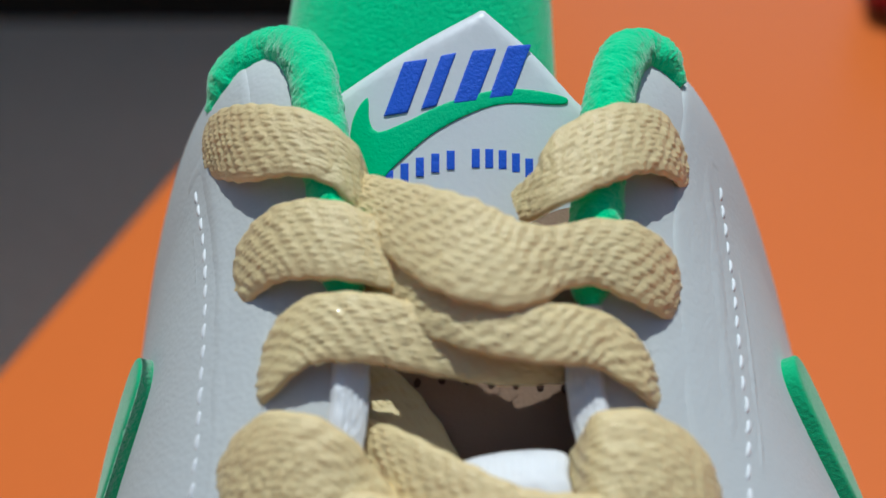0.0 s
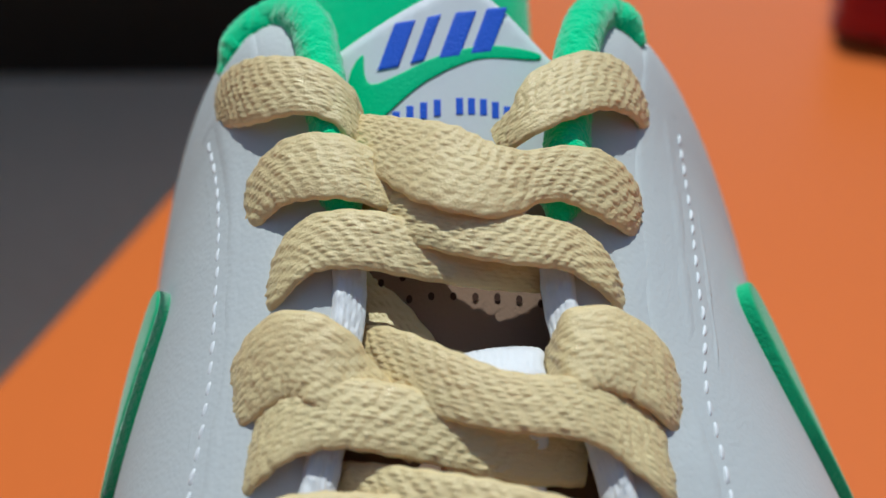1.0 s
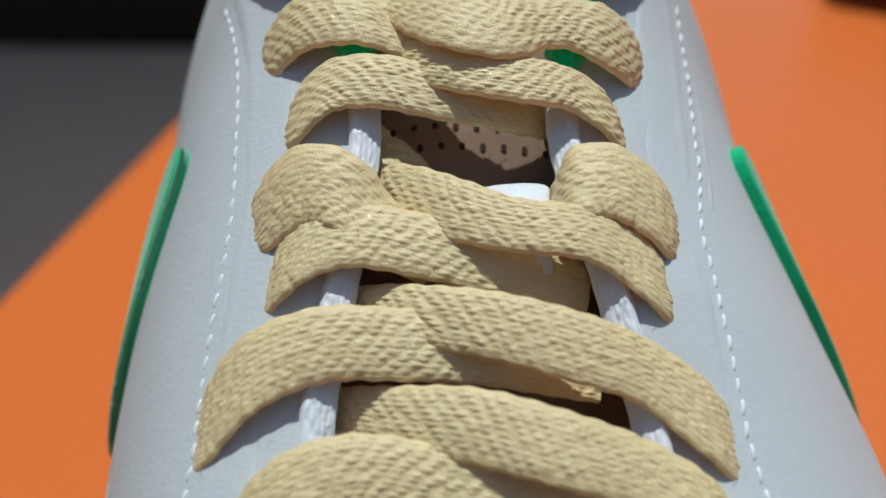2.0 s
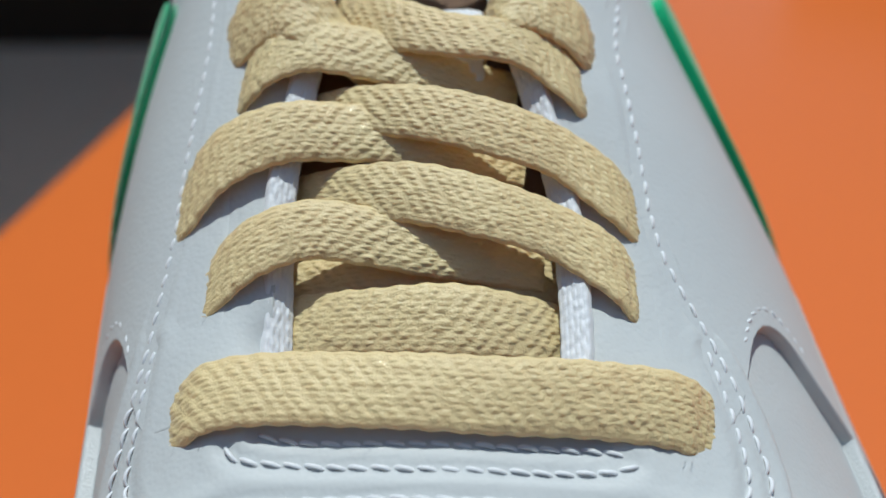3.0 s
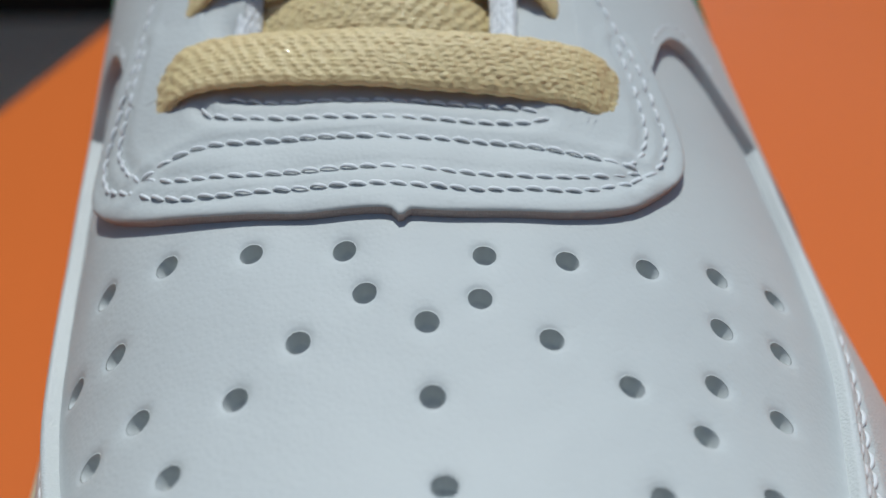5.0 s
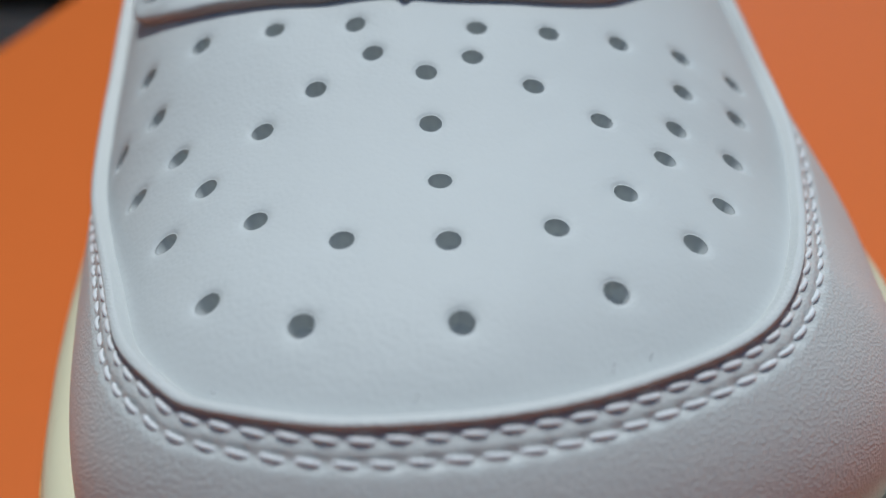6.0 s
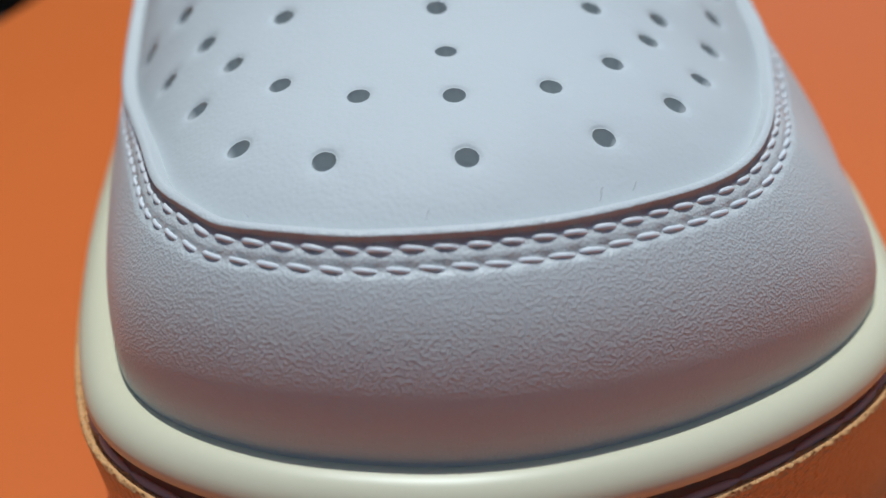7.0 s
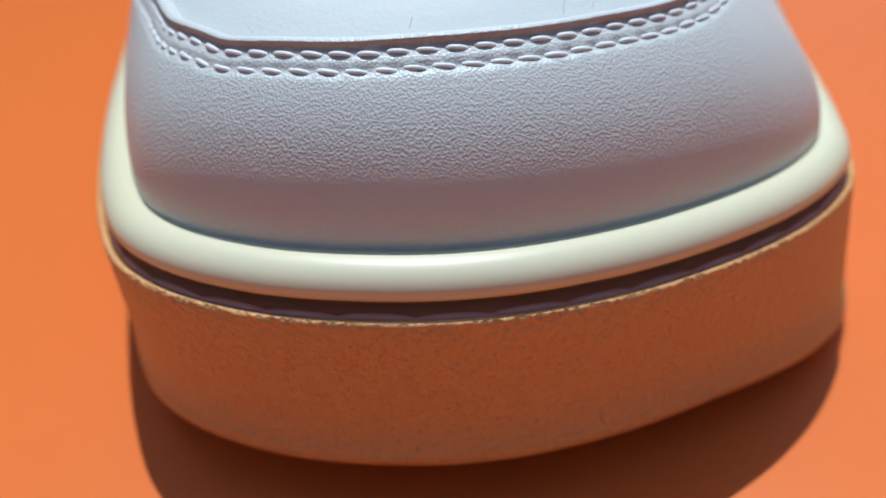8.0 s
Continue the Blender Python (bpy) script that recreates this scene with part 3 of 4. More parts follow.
def panel_front(r, left):
    """Where the side panel's arched front edge lies."""
    q = r - (0.16 if left else 0.0)
    return sum(float(np.interp(q + d, (0.32, 0.37, 0.41, 0.46, 0.52, 0.58, 0.64, 0.75, 1.0), (8, 13, 18.5, 22.5, 24, 23.4, 21, 18, 15))) for d in (-0.02, 0.0, 0.02)) / 3


def build_quarter(left):
    n = 150
    def step_at(k, r):
        y0 = panel_front(r, left)
        return index_at(y0 + (160 - y0) * (k / (n - 1)) ** 1.6, left)
    ob, along = side_sheet("quarter_panel", [index_at(20 + 140 * (k / (n - 1)) ** 1.6, left) for k in range(n)], lambda k, f: 0.16, 1.45, LEATHER, "smooth white leather side panel", rows=44, step_at=step_at)
    for off in (2.2,):
        line = smooth_line([upper_at(index_at(panel_front(r, left) + off, left), r) for r in np.linspace(0.40, 0.62, 10) + (0.16 if left else 0)], 60)
        stitches("seam", line, ob, 1.15, 1.5, 0.19, cross=0.3, nors=normal_at(line[:, 0], line[:, 1]))
    return ob


build_quarter(True)
build_quarter(False)
eyestay = patch("eyestay", EYESTAY, 1.45, 1.4, LEATHER, shoe, spacing=0.8, round_=0.42, edge_mat=RAW_EDGE_AND_SHADE, seams=SEAM_TAB + [SEAM_LEFT, SEAM_LEFT_TWIN, SEAM_RIGHT, SEAM_RIGHT_TWIN], label="thick white leather eyestay with raw cut edges", wave=0.3)
for _s in SEAM_TAB + [SEAM_LEFT, SEAM_LEFT_TWIN, SEAM_RIGHT, SEAM_RIGHT_TWIN]:
    stitches("seam", _s, eyestay, 1.32, 2.1 if len(_s) < 100 else 2.2, 0.21)
# ---- tongue ----
_ty, _tx = np.linspace(0, 80, 161), np.linspace(-1, 1, 24)
_rows = []
for y in _ty:
    l, r = float(edge_left(max(y, 9))) - 4, float(edge_right(max(y, 9))) + 4
    for x in _tx:
        _rows.append(((l + r) / 2 + (r - l) / 2 * x, y, float(spine_z(y)) - 10.5 + 3.0 * min(max((y - 55) / 9, 0), 1) + 2.5 * (1 - x * x) + 0.3 * noise.noise((x * 3, y * 0.15, 1.0))))
tongue = mesh_part("tongue", np.array(_rows) * MM, grid_faces(len(_ty), len(_tx)), LINING, shoe, "cream woven fabric tongue, darkened for the throat's shade")
_holes = [(-5.6 + 2.4 * k + 0.7 * j, 64.2 - 0.03 * (k - 4) ** 2 - 1.9 * j) for j in range(2) for k in range(9)]
_hv, _hf = [], []
for hx, hy in _holes:
    b = len(_hv)
    for q in range(10):
        px, py = hx + 0.36 * math.cos(q * math.pi / 5), hy + 0.36 * math.sin(q * math.pi / 5)
        l, r = float(edge_left(py)) - 4, float(edge_right(py)) + 4
        u = (px - (l + r) / 2) * 2 / (r - l)
        _hv.append((px, py, float(spine_z(py)) - 10.5 + 3.0 * min(max((py - 55) / 9, 0), 1) + 2.5 * (1 - u * u) + 0.3 * noise.noise((u * 3, py * 0.15, 1.0)) + 0.28))
    _hf.append(tuple(range(b, b + 10)))
mesh_part("perforation_row", np.array(_hv) * MM, _hf, PERFORATION, tongue)


def ring_part(name, profile, mat, parent, label=""):
    """A band round the outline. profile: rows of (mm inward from the outline, mm above the sole's underside at that place)."""
    prof = np.array(profile, float)
    pts = []
    for i in range(0, NU, 2):
        x, y = OUTLINE[i]
        flare = 4.5 * math.exp(-((x - 68) / 16) ** 2 - ((y + 45) / 30) ** 2)     # the outer ball of the foot bulges low down
        for a, z in prof:
            xy = OUTLINE[i] + INWARD[i] * (a - flare * max(0, 1 - z / 24))
            pts.append((xy[0], xy[1], z + float(spring(y))))
    return mesh_part(name, np.array(pts) * MM, grid_faces(NU // 2, len(prof), True), mat, parent, label)


ring_part("outsole", [(12, -1.0), (1.6, -1.0), (0.2, -0.6), (-1.2, 0.3), (-1.7, 1.2), (-1.7, 2.6), (-1.2, 3.4), (-1.3, 10), (-1.7, 20), (-1.9, 24.1), (-1.8, 24.6), (-1.5, 24.85), (-1.2, 24.7), (-0.95, 24.2), (0.6, 23.9), (3.2, 23.9)], FOXING, shoe, "cream rubber cupsole with a pebbled side, orange bounce in its colour")
groove = ring_part("groove", [(-1.0, 24.2), (-0.75, 24.02), (0.5, 24.05), (1.6, 24.3), (1.3, 25.0), (1.5, 26.4), (3.0, 27.4)], GROOVE, shoe, "sunken stitching groove, shade and warm bounce in its colour")
ring_part("rim", [(3.0, 26.9), (0.8, 26.3), (-0.1, 26.5), (-0.6, 27.2), (-0.4, 28.4), (0.4, 29.5), (1.6, 30.3), (3.0, 30.6), (4.3, 30.3), (5.2, 29.4), (5.6, 27.5)], CREAM, shoe, "smooth rounded cream rubber rim")
# the sole's long stitches, sunk in the groove
_gi = np.arange(int(index_at(-20, True)), int(index_at(-20, False)), 2)
_gl = np.array([(*(OUTLINE[i] + INWARD[i] * -0.3), 24.3 + float(spring(OUTLINE[i][1]))) for i in _gi])
stitches("sole_seam", _gl, groove, -0.1, 8.6, 0.42, SOLE_THREAD, 0.0, 0.45, nors=np.array([(*(-INWARD[i] * 0.3), 0.95) for i in _gi]))

# the table that the shoe stands on: a slab with a rounded edge
def slab(name, corners, top, thick, round_, mat, label, category, kind=""):
    bm = bmesh.new()
    vs = [bm.verts.new((x, y, top)) for x, y in corners]
    f = bm.faces.new(vs)
    r = bmesh.ops.extrude_face_region(bm, geom=[f])
    bmesh.ops.translate(bm, vec=(0, 0, -thick), verts=[v for v in r["geom"] if isinstance(v, bmesh.types.BMVert)])
    bmesh.ops.recalc_face_normals(bm, faces=bm.faces)
    bmesh.ops.bevel(bm, geom=[e for e in bm.edges], offset=round_, segments=3, affect="EDGES", profile=0.5)
    ob = part(name, bm, mat)
    return tagged(ob, label, category, kind=kind)


table = tagged(new("table"), "glossy orange lacquered table standing in sunlight", "table")
table.location = (0, 0, -0.62)
_top = slab("tabletop", TABLE_CORNERS, 0.0, 0.03, 0.003, TABLE, "", "")
_top.parent, _top.matrix_parent_inverse = table, Matrix.Translation((0, 0, 0.62))
for _x, _y in ((-0.2, -0.3), (0.54, -0.3), (0.54, 0.49), (0.06, 0.49)):
    _leg = slab("leg", [(_x - 0.02, _y - 0.02), (_x + 0.02, _y - 0.02), (_x + 0.02, _y + 0.02), (_x - 0.02, _y + 0.02)], -0.03, 0.589, 0.003, TABLE, "", "")
    _leg.parent, _leg.matrix_parent_inverse = table, Matrix.Translation((0, 0, 0.62))
floor = slab("floor", [(-4, -3), (4, -3), (4, 5), (-4, 5)], -0.62, 0.05, 0.004, FLOOR, "dull grey floor in shade", "floor", "structure")


# walls added round the table, out of view, open to the sky above
# behind the camera: added to hold low sky light off the toe and sole
slab("low_sky_blocker", [(-2.6, -1.5), (2.6, -1.5), (2.6, -1.4), (-2.6, -1.4)], 1.2, 1.82, 0.004, DARK_WALL, "unseen dark wall that blocks the low sky", "wall", "structure")
# added to keep sun off the floor and fill the dark corner behind
slab("floor_shade_wall", [(-2.59, 1.5), (0.05, 1.5), (0.05, 1.62), (-2.59, 1.62)], 1.9, 2.52, 0.004, WOOD, "near-black wall added to shade the floor", "wall", "structure")
slab("wall_west", [(-2.7, -1.39), (-2.6, -1.39), (-2.6, 4.0), (-2.7, 4.0)], 1.9, 2.52, 0.004, WALL, "plain beige wall", "wall", "structure")
slab("wall_east", [(2.6, -1.39), (2.7, -1.39), (2.7, 4.0), (2.6, 4.0)], 1.9, 2.52, 0.004, WALL, "plain beige wall", "wall", "structure")


def box(name, size, at, turn, mat, label, category, soft=0.004, lumps=0.0):
    """A soft-edged body that stands at the given place."""
    bm = bmesh.new()
    bmesh.ops.create_cube(bm, size=1.0)
    for v in bm.verts:
        v.co = Vector((v.co.x * size[0], v.co.y * size[1], (v.co.z + 0.5) * size[2]))
    bmesh.ops.bevel(bm, geom=list(bm.edges), offset=soft, segments=4, affect="EDGES", profile=0.5)
    if lumps:
        bmesh.ops.subdivide_edges(bm, edges=list(bm.edges), cuts=3, use_grid_fill=True)
        for v in bm.verts:
            if v.co.z > 0.002:
                v.co += v.co.normalized() * lumps * noise.noise(v.co * 45)
    ob = part(name, bm, mat)
    ob.matrix_world = pose(*at, 0, 0, turn)
    return tagged(ob, label, category)


box("pouch", (0.10, 0.05, 0.035), (0.205, 0.325, 0.0), -28, RED, "small crumpled red cloth pouch on the table", "pouch", 0.012, 0.006)
box("folded_cloth", (0.08, 0.06, 0.03), (0.225, 0.25, 0.0), -40, GREY, "dull grey-green folded cloth on the table", "cloth", 0.01, 0.005)


# ---- laces: rows of (x, y, z, width) along each visible length, in millimetres ----
LACES = [
    ((-23.5, 10.3, 70.2, 6.5), (-21.6, 9.4, 74.2, 7.5), (-15.3, 9.2, 77.9, 7.8), (5.7, 6.9, 79.7, 7.8), (25.9, 7.0, 77.2, 7.9), (32.3, 7.2, 73.8, 7.9), (34.4, 7.2, 69.8, 7.2)),
    ((-12.1, 19.8, 76.1, 7), (-3.1, 16.8, 79.6, 7), (6.4, 15.6, 81, 7.5), (14, 16.3, 79.2, 7), (20.1, 18, 75.3, 7)),
    ((-11.5, 24.2, 77.2, 7), (0.5, 23.1, 80.2, 7), (10.4, 24.1, 80.5, 7), (20, 25.3, 77.7, 7)),
    ((-20.7, 21, 76.4, 5), (-19.4, 21.8, 80.3, 6.5), (-15.1, 23.6, 84.4, 7.5), (-9, 24.8, 86.2, 7.5), (-1.7, 24.4, 85.4, 7.2), (6.2, 23.8, 83.6, 6.5), (17, 25.1, 79.9, 6)),
    ((-10.8, 33.3, 84.2, 6), (-4.6, 30, 87.2, 7), (2.2, 27.8, 88.9, 7.5), (10.5, 25.5, 88.5, 7.5), (18.5, 24.2, 85.7, 7.2), (24.8, 21.6, 82.2, 7.4), (28.6, 19, 76.0, 6.2)),
    ((-25, 30.5, 78.6, 5), (-23.7, 31.5, 83.5, 6.5), (-19.3, 33.9, 89.3, 7.5), (-12.8, 35.3, 91.9, 7.5), (-5.2, 35.7, 91.9, 7.2), (4.3, 35.7, 90.3, 6.5), (15.5, 36.6, 86.3, 6)),
    ((-10.4, 42.7, 89.7, 5.5), (-4.1, 38.9, 92.7, 6.5), (4.1, 35.7, 94.2, 7.2), (12.8, 33.9, 93, 7.5), (19.9, 32.7, 90, 7.2), (25.8, 29.8, 86.0, 7.4), (30, 28, 79.8, 6.2)),
    ((-18.7, 43.4, 88.9, 5), (-17.2, 43.7, 93.1, 6.2), (-14.1, 44.5, 96.5, 7), (-8.9, 44.9, 97.9, 7), (-1.6, 44.2, 96.9, 6.8), (7, 43.3, 94.4, 6.2), (14.9, 44.8, 91, 6)),
    ((-8.5, 55.2, 95.2, 7), (-4.6, 51.2, 98.0, 7.5), (0.6, 47.2, 99.4, 7), (6.5, 44.8, 99.5, 6.2), (13.6, 44.4, 98.6, 6.4), (18.2, 44, 96.4, 7), (21.7, 42.1, 93.2, 6.2), (24.1, 41.6, 88.4, 5)),
    ((-20.6, 49.4, 91.1, 5), (-18.9, 49.7, 96.1, 6.8), (-15, 50.1, 100.3, 8), (-10.6, 49.0, 100.6, 7.5), (-6.8, 47, 97.8, 6.5), (-1, 45.5, 93.5, 5.5)),
    ((10.8, 51.1, 94.1, 6), (12.8, 49.7, 100.2, 7.5), (16.3, 49.9, 101.3, 8), (20.2, 49.4, 99.6, 7.5), (23.2, 48.3, 96.4, 6.2), (25.7, 48.3, 91.1, 4.5)),
    ((-11, 64.4, 98, 8), (-6.7, 60.2, 96.6, 8), (-3.2, 55.7, 95.1, 8), (-1.2, 50.8, 93.5, 8)),
    ((-17.8, 59.1, 97.5, 4.5), (-16.1, 59.2, 102, 6), (-12.5, 60.3, 105.9, 7), (-7, 59.9, 107, 7), (-0.8, 59, 106, 6.5), (5.5, 59, 104.6, 6), (13, 62.1, 100.7, 5.5)),
    ((-7.6, 67.9, 104.8, 5), (-2.5, 62, 108, 5.5), (3.2, 59.2, 108.6, 6), (8.8, 58.5, 108, 6.2), (14, 59.1, 106.2, 6), (17.9, 58.3, 103.2, 5.5), (20.8, 58.3, 97.9, 4.5)),
    ((-21.1, 69.4, 100.3, 5), (-19.4, 69.1, 105.4, 7), (-15.4, 68.3, 109.9, 8), (-10.1, 67.1, 111.3, 8), (-5.5, 66.5, 109.6, 6.5), (-0.2, 66, 106.6, 5)),
    ((-9.2, 74.8, 110.7, 4), (-4.3, 69.3, 112.3, 6.5), (1, 64.3, 113, 8.5), (6.1, 62.9, 112.2, 8), (10.5, 64.5, 111.3, 5.5), (14.2, 65.8, 110.7, 6), (17.8, 66, 109.5, 7), (21.2, 66.6, 106.4, 6.5), (23.5, 67.9, 101.5, 4.5)),
    ((-27.5, 89.9, 102.5, 5.5), (-24.9, 85.1, 108.8, 7.5), (-19.7, 79, 113.7, 8.5), (-14.1, 76.5, 115.5, 7.4), (-9.8, 74.9, 114, 5.8), (-7.5, 73.3, 110.6, 4.5)),
    ((7.2, 72.4, 110.6, 4.5), (10.2, 72.4, 113.8, 6), (13.6, 74.7, 115.5, 8), (18.2, 77.1, 115.6, 8.2), (22.7, 79.7, 112.9, 8), (25.5, 82, 108.1, 6)),
]


def ribbon(name, rows, mat, parent, label="", cords=12, thick=0.95, relief=0.17, step=0.26, turn=0.0, seed=1, widen=1.0, lumps=0.13, flat_to=None):
    """A flat woven band: lens-shaped in section, with plaited cords running along it."""
    rows = np.array(rows, float)
    rough_len = np.linalg.norm(np.diff(rows[:, :3], axis=0), axis=1).sum()
    n = int(rough_len / step)
    line = smooth_line(rows, n)
    c, w = line[:, :3], line[:, 3] * widen
    rng = np.random.RandomState(seed)
    tan = np.gradient(c, axis=0)
    tan /= np.linalg.norm(tan, axis=1)[:, None]
    ref = np.array([0.0, 0.87, 0.5])
    if abs(tan.mean(0) @ ref) > 0.75:
        ref = np.array([1.0, 0.0, 0.0])
    if flat_to is not None:
        ref = np.array(flat_to, float)
    b = ref - (tan @ ref)[:, None] * tan
    b /= np.linalg.norm(b, axis=1)[:, None]
    nrm = np.cross(tan, b)
    nrm *= np.sign((nrm @ np.array([0.0, -0.3, 1.0])).mean())
    s = np.r_[0, np.cumsum(np.linalg.norm(np.diff(c, axis=0), axis=1))]
    # a slow twist and a slight cupping, different in each length
    ph = rng.rand() * 6.28
    tw = np.radians(turn + 7 * np.sin(s / 11 + ph))
    b, nrm = b * np.cos(tw)[:, None] + nrm * np.sin(tw)[:, None], nrm * np.cos(tw)[:, None] - b * np.sin(tw)[:, None]
    m = cords * 5 + 1
    lean = 1.0 if seed % 2 else -1.0
    v = np.linspace(-1, 1, m)
    pts = []
    col = np.floor((v + 1) / 2 * cords - 1e-6)
    across = np.abs(np.sin(math.pi * (v + 1) / 2 * cords)) ** 0.8
    lens = np.sqrt(np.clip(1 - np.abs(v) ** 7, 0, 1))
    sway = 0.25 * np.sin(s / 5 + ph) + 0.15 * np.sin(s / 2.3 + 2 * ph)
    for side in (1, -1):
        slant = (((v + 1) / 2 * cords) % 1.0 - 0.5) * 0.22 * lean
        jit = 0.30 * lean * col + rng.rand(cords + 1)[col.astype(int)] * 0.22
        drift = np.cumsum(rng.randn(n, 1) * 0.035, axis=0) + np.array([0.22 * noise.noise((q * 0.23, side * 3.0, seed * 1.7)) for q in s])[:, None]
        size = 0.55 + 0.9 * rng.rand(n // 5 + 2, cords + 1)
        size = np.repeat(size, 5, axis=0)[:n][:, col.astype(int)]
        size = (size + np.roll(size, 2, 0) + np.roll(size, -2, 0)) / 3
        nubs = (0.5 + 0.5 * np.sin(2 * math.pi * (s[:, None] / 1.7 + drift + jit[None] + slant[None] + 0.12 * np.sin(s[:, None] * 0.9 + col[None])))) ** 0.8
        fray = rng.rand(n, 1) * 0.05 + rng.rand(n, m) * 0.05
        h = side * (thick / 2 * lens[None] * (0.93 + 0.07 * across[None]) + relief * (0.5 + 0.5 * across[None]) * (nubs - 0.3) * size * lens[None] + fray * lens[None])
        lump = np.array([[noise.noise((q * 0.75, vv * 4.6, seed * 3.1 + side)) for vv in v[::3]] for q in s[::2]])
        lump = np.repeat(np.repeat(lump, 2, 0)[:n], 3, 1)[:, :m]
        lump = (lump + np.roll(lump, 1, 0) + np.roll(lump, 1, 1) + np.roll(lump, -1, 1)) / 4
        h = h + side * lumps * lump * lens[None]
        cup = -0.05 * w[:, None] * v[None] ** 2
        wid = w[:, None] / 2 * (1 + 0.02 * np.sin(s[:, None] * 2.1 + 3 * v[None]))
        pts.append(c[:, None] + b[:, None] * (v[None, :, None] * wid[:, :, None] + sway[:, None, None] * 0.3) + nrm[:, None] * (h + cup)[:, :, None])
    p = np.concatenate(pts).reshape(-1, 3)
    f1 = grid_faces(n, m)
    off = n * m
    f2 = [tuple(k + off for k in f)[::-1] for f in f1]
    return mesh_part(name, p * MM, f1 + f2, mat, parent, label)


for _k, _rows in enumerate(LACES):
    ribbon("lace", _rows, LACE, shoe, "cream flat woven lace" if _k == 0 else "", seed=_k + 3, widen={0: 1.0, 3: 0.92, 4: 0.94, 5: 1.0, 6: 0.92, 7: 1.0, 8: 0.95, 11: 1.04, 12: 0.92, 13: 0.92, 14: 0.98, 16: 0.95, 17: 0.95}.get(_k, 1.1))

# white webbing loop on the tongue that holds the laces
ribbon("lace_loop", [(5.9, 53.6, 93.5, 10.2), (5.9, 53.0, 97.2, 10.2), (5.9, 51.6, 98.3, 10.2), (5.9, 48.6, 97.6, 10.2), (5.9, 44.5, 94.0, 10.2), (5.9, 40, 89, 10.2)], WEBBING, tongue, "white ribbed webbing loop", cords=14, thick=0.9, relief=0.05, seed=90, lumps=0.02, flat_to=(1, 0, 0))

# ---- bindings of the throat's edge: white low down, green above ----
def edge_line(points, lift):
    return [(x, y, float(height(x, y)) + lift) for x, y in points]


ribbon("binding", [(*q, 3.6) for q in edge_line([(-11.3, 9), (-12.0, 15), (-12.4, 30), (-10.5, 42), (-8.5, 55), (-8.6, 64)], 1.6)], THREAD, shoe, "white fabric edge binding", cords=6, thick=1.6, relief=0.12, turn=-28, seed=51)
ribbon("binding", [(*q, 3.6) for q in edge_line([(19.2, 9), (19.7, 15), (19.4, 30), (16.5, 43), (13.1, 55), (13.2, 64)], 1.6)], THREAD, shoe, "white fabric edge binding", cords=6, thick=1.6, relief=0.12, turn=28, seed=52)
sweep("green_binding", edge_line([(-8.9, 64), (-10.2, 72), (-12.2, 81), (-14.2, 89), (-18, 94.5), (-22.5, 94.5), (-25.8, 91)], 1.8), 2.6, GREEN, shoe, "bright green felt edge binding", rough=0.32, ns=36, n=260)
sweep("green_binding", edge_line([(13.6, 64), (14.8, 72), (16.2, 81), (18.4, 88.5), (20.8, 92.6), (23.6, 93.2), (26, 91.2)], 1.8), 2.6, GREEN, shoe, "bright green felt edge binding", rough=0.32, ns=36, n=260)

# ---- padded green collar and heel lining ----
_cl = []
for _i in list(np.linspace(index_at(99, False), NU * 0.855, 30)) + list(np.arange(NU * 0.86, NU, 14)) + list(np.linspace(0, index_at(99, True), 40)):
    p = upper_at(_i % NU, 0.0)
    _cl.append(tuple(p + np.array([0, 0, 0.5])))
sweep("collar", _cl, 5.0, GREEN, shoe, "padded bright green collar lining", rough=0.4, n=160)
_hl = []
_ids = list(np.linspace(index_at(99, False), NU * 0.855, 24)) + list(np.arange(NU * 0.86, NU, 14)) + list(np.linspace(0, index_at(99, True), 30))
for _i in _ids:
    for r in np.linspace(0, 0.75, 10):
        p = upper_at(_i % NU, r)
        _hl.append((4 + (p[0] - 4) * 0.86, 20 + (p[1] - 20) * 0.955, p[2] - 1))
mesh_part("heel_lining", np.array(_hl) * MM, grid_faces(len(_ids), 10), GREEN, shoe, "bright green heel lining")

# ---- green padding of the tongue, behind its label ----
_pv = []
for a in np.linspace(0, 1, 40):
    cy, cz = 97 + 34 * a, 92 + 36 * a
    half, deep = 19.5 - 5.0 * a - 6 * max(0, a - 0.8), 8.0 - 4 * max(0, a - 0.8)
    for q in np.linspace(0, 2 * math.pi, 40, endpoint=False):
        e = abs(math.cos(q)) ** 0.7 * (1 if math.cos(q) > 0 else -1)
        _pv.append((-1.5 - 2.5 * (1 - a) + half * e, cy + deep * math.sin(q) * 0.7 + 4, cz - deep * math.sin(q) * 0.7))
_pf = [(i * 40 + j, i * 40 + (j + 1) % 40, (i + 1) * 40 + (j + 1) % 40, (i + 1) * 40 + j) for i in range(39) for j in range(40)] + [tuple(range(39 * 40, 40 * 40))]
mesh_part("tongue_padding", np.array(_pv) * MM, _pf, GREEN, tongue, "padded bright green tongue rim")

# ---- tongue top with its woven label ----
LABEL_O, LABEL_V, LABEL_N = np.array([-7, 84, 112.6]), np.array([0, 0.707, 0.707]), np.array([0, -0.707, 0.707])


def on_label(p):
    bow = -0.012 * (p[:, 0] - 1) ** 2
    pos = LABEL_O + np.column_stack([p[:, 0] + 7, np.zeros(len(p)), np.zeros(len(p))]) + np.outer(p[:, 1], LABEL_V) + np.outer(bow, LABEL_N)
    nor = np.tile(LABEL_N, (len(p), 1)) + np.column_stack([0.024 * (p[:, 0] - 1), np.zeros(len(p)), np.zeros(len(p))])
    return pos, nor / np.linalg.norm(nor, axis=1)[:, None]


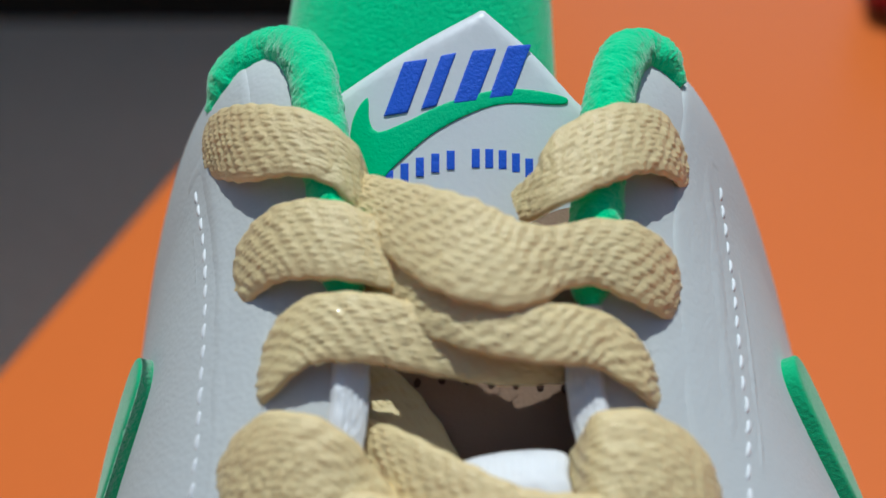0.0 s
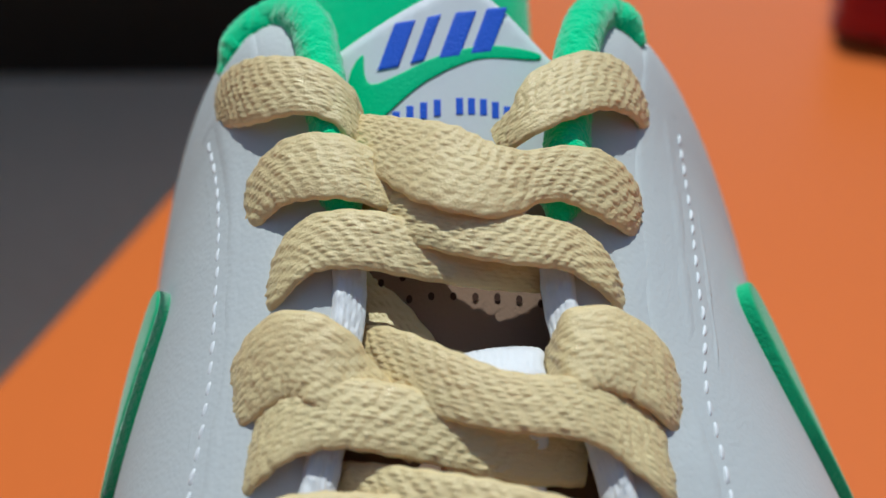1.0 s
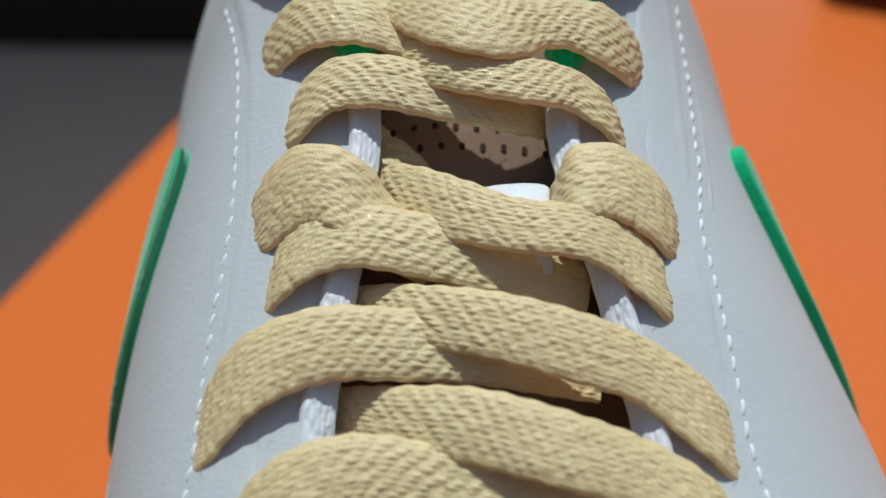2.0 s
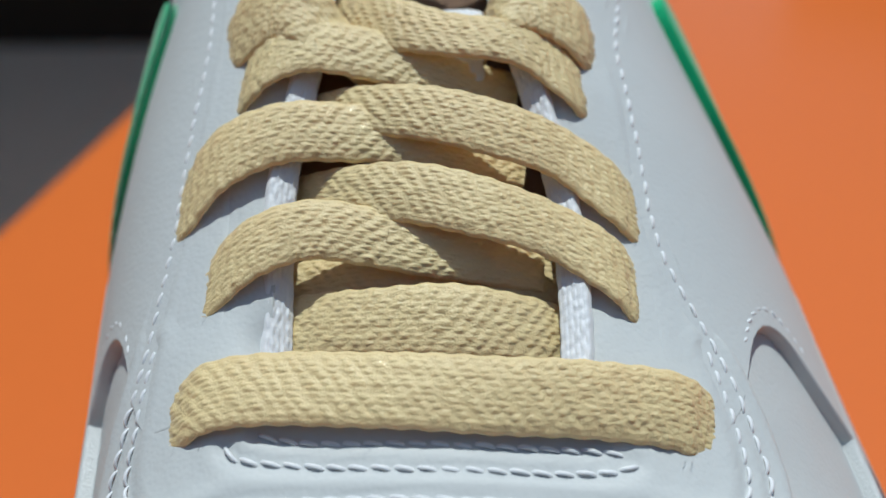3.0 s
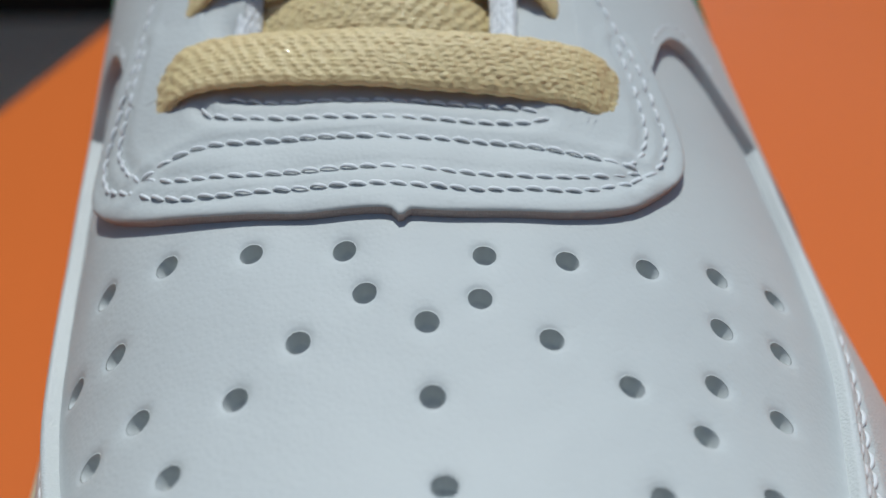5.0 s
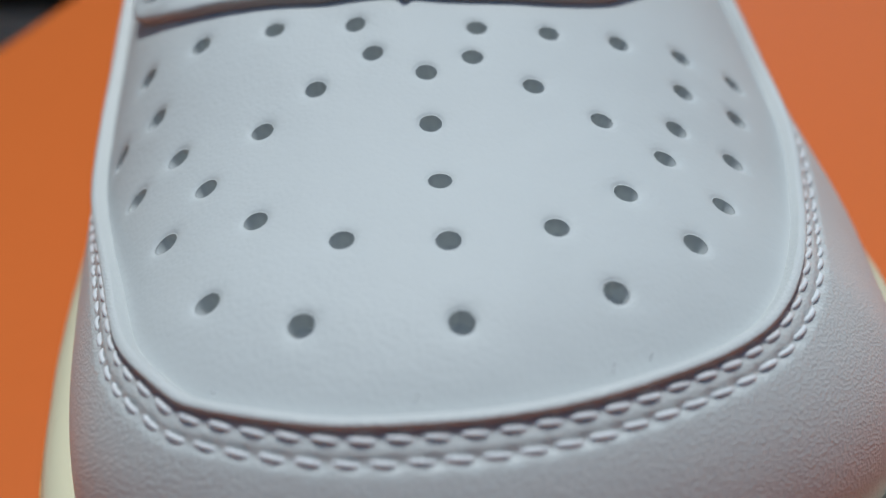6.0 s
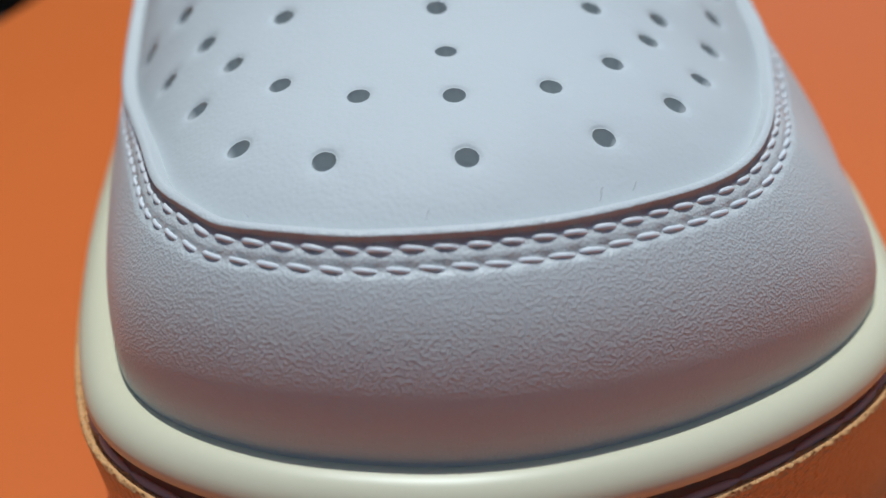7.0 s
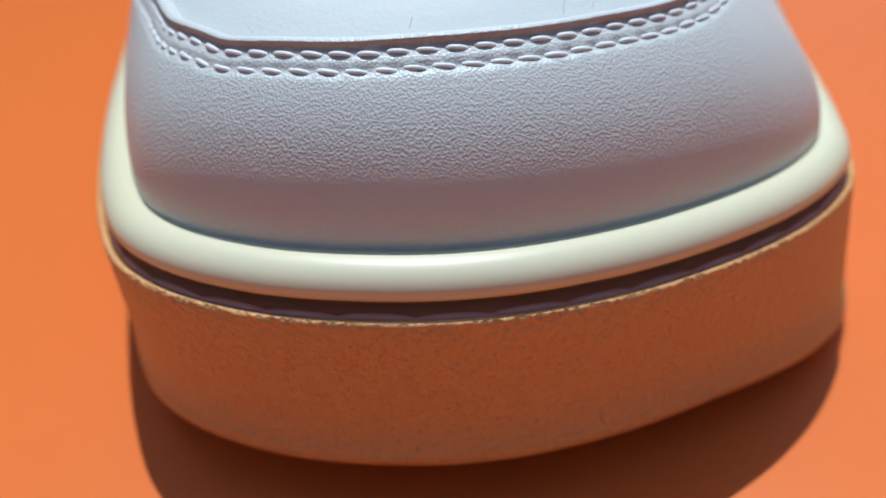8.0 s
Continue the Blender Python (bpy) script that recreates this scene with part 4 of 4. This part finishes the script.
LABEL = smooth_line([(-16, 0.5), (-12.6, 2.8), (-5, 7.4), (3.4, 11.9), (4.2, 12.4), (5.0, 11.8), (9.2, 8.3), (13.8, 3.7), (16.5, 0.5), (15.5, -6), (13.5, -13), (2, -14), (-11, -13), (-14.5, -6)], 160, True)
top_piece = patch("tongue_top", LABEL, 0.0, 1.8, SATIN, tongue, place=on_label, spacing=0.9, round_=1.4, label="white satin tongue top with a woven label", wave=0.1)
patch("emblem", smooth_line([(-7.9, 2.9), (-9.3, 1.1), (-9.8, -1.6), (-9.5, -4.9), (-8.4, -8), (-6.6, -6.2), (-4.5, -4), (-0.2, -0.6), (5.6, 1.9), (12.6, 2.3), (12.6, 3.2), (6.8, 3.7), (0.9, 2.3), (-3.8, 0.2), (-6.7, -0.8), (-7.7, 0.4)], 120, True), 0.16, 0.3, GREEN_THREAD, top_piece, place=on_label, spacing=0.5, round_=0.14, label="green woven curved stripe")
for _x in (-6.2, -2.3, 1.0, 4.7):
    _w = 1.6 if _x == -2.3 else 2.5
    _y = 0.8 + 0.16 * (_x + 6.2)
    patch("blue_bar", [(_x, _y), (_x + _w, _y + 0.35), (_x + _w + 2.1, _y + 6.0), (_x + 2.1, _y + 5.7)], 0.18, 0.3, BLUE, top_piece, place=on_label, spacing=0.4, round_=0.15, label="slanted blue embroidered bar" if _x < -6 else "")
for _x, _y in ((-5.6, -5.9), (-4.0, -5.2), (-2.4, -4.6), (-0.8, -4.2), (0.8, -3.9), (3.4, -3.7), (4.8, -3.7), (6.2, -3.8), (7.6, -4.1), (9.0, -4.6), (10.4, -5.2)):
    patch("small_blue_bar", [(_x - 0.42, _y - 1.0), (_x + 0.42, _y - 1.0), (_x + 0.42, _y + 1.0), (_x - 0.42, _y + 1.0)], 0.08, 0.2, BLUE, top_piece, place=on_label, spacing=0.4, round_=0.06)

# ---- green side stripes ----
STRIPE = smooth_line([(66, 91), (71, 89.5), (68, 80), (65, 72), (64, 65), (68, 60), (78, 58), (96, 58), (118, 54), (118, 51), (96, 50), (76, 46), (64, 46), (56, 50), (53, 57), (54, 68), (58, 80)], 200, True)
for _sign in (-1, 1):
    patch("side_stripe", STRIPE, 3.0, 1.9, GREEN_SUEDE, shoe, place=on_side(_sign), spacing=1.2, round_=0.5, label="curved green suede side stripe")

# ---- stray fibres that stand out from the seams and the laces ----
_fr = np.random.RandomState(77)


def stray_fibre(at, lean, size, mat, parent, radius=0.035):
    """A thin bent fibre that rises from a point, in millimetres."""
    at, lean = np.array(at, float), np.array(lean, float)
    side = np.cross(lean, (0.3, 0.5, 0.8))
    path = [at - lean * 0.2, at + lean * size * 0.4 + side * 0.1 * size, at + lean * size * 0.75 + side * 0.3 * size, at + lean * size + side * 0.15 * size]
    return sweep("stray_fibre", path, radius, mat, parent, ns=5, n=12)


for _x, _y, _s in ((10.5, -68.6, 1.6), (27.5, -65.0, 1.8), (31.0, -63.2, 1.2), (-7, -66.3, 1.0)):
    stray_fibre((_x, _y, float(height(_x, _y)) + 1.0), (_fr.uniform(-0.5, 0.5), -0.1, 0.85), _s, THREAD, shoe)
for _k in (0, 3, 4, 5, 6, 7, 8, 9, 12, 13, 15):
    _rows = np.array(LACES[_k])
    for _q in range(9):
        _i = _fr.randint(0, len(_rows) - 1)
        _f = _fr.rand()
        _p = _rows[_i] * (1 - _f) + _rows[_i + 1] * _f
        _sgn = -1 if _q % 3 else 1
        stray_fibre(_p[:3] + np.array([0, _sgn * _p[3] * 0.46, -_p[3] * 0.05 + 0.25 * _sgn]), (_fr.uniform(-0.9, 0.9), _sgn * 0.7, _fr.uniform(0.0, 0.7)), _fr.uniform(0.5, 1.1), LACE, shoe, 0.028)
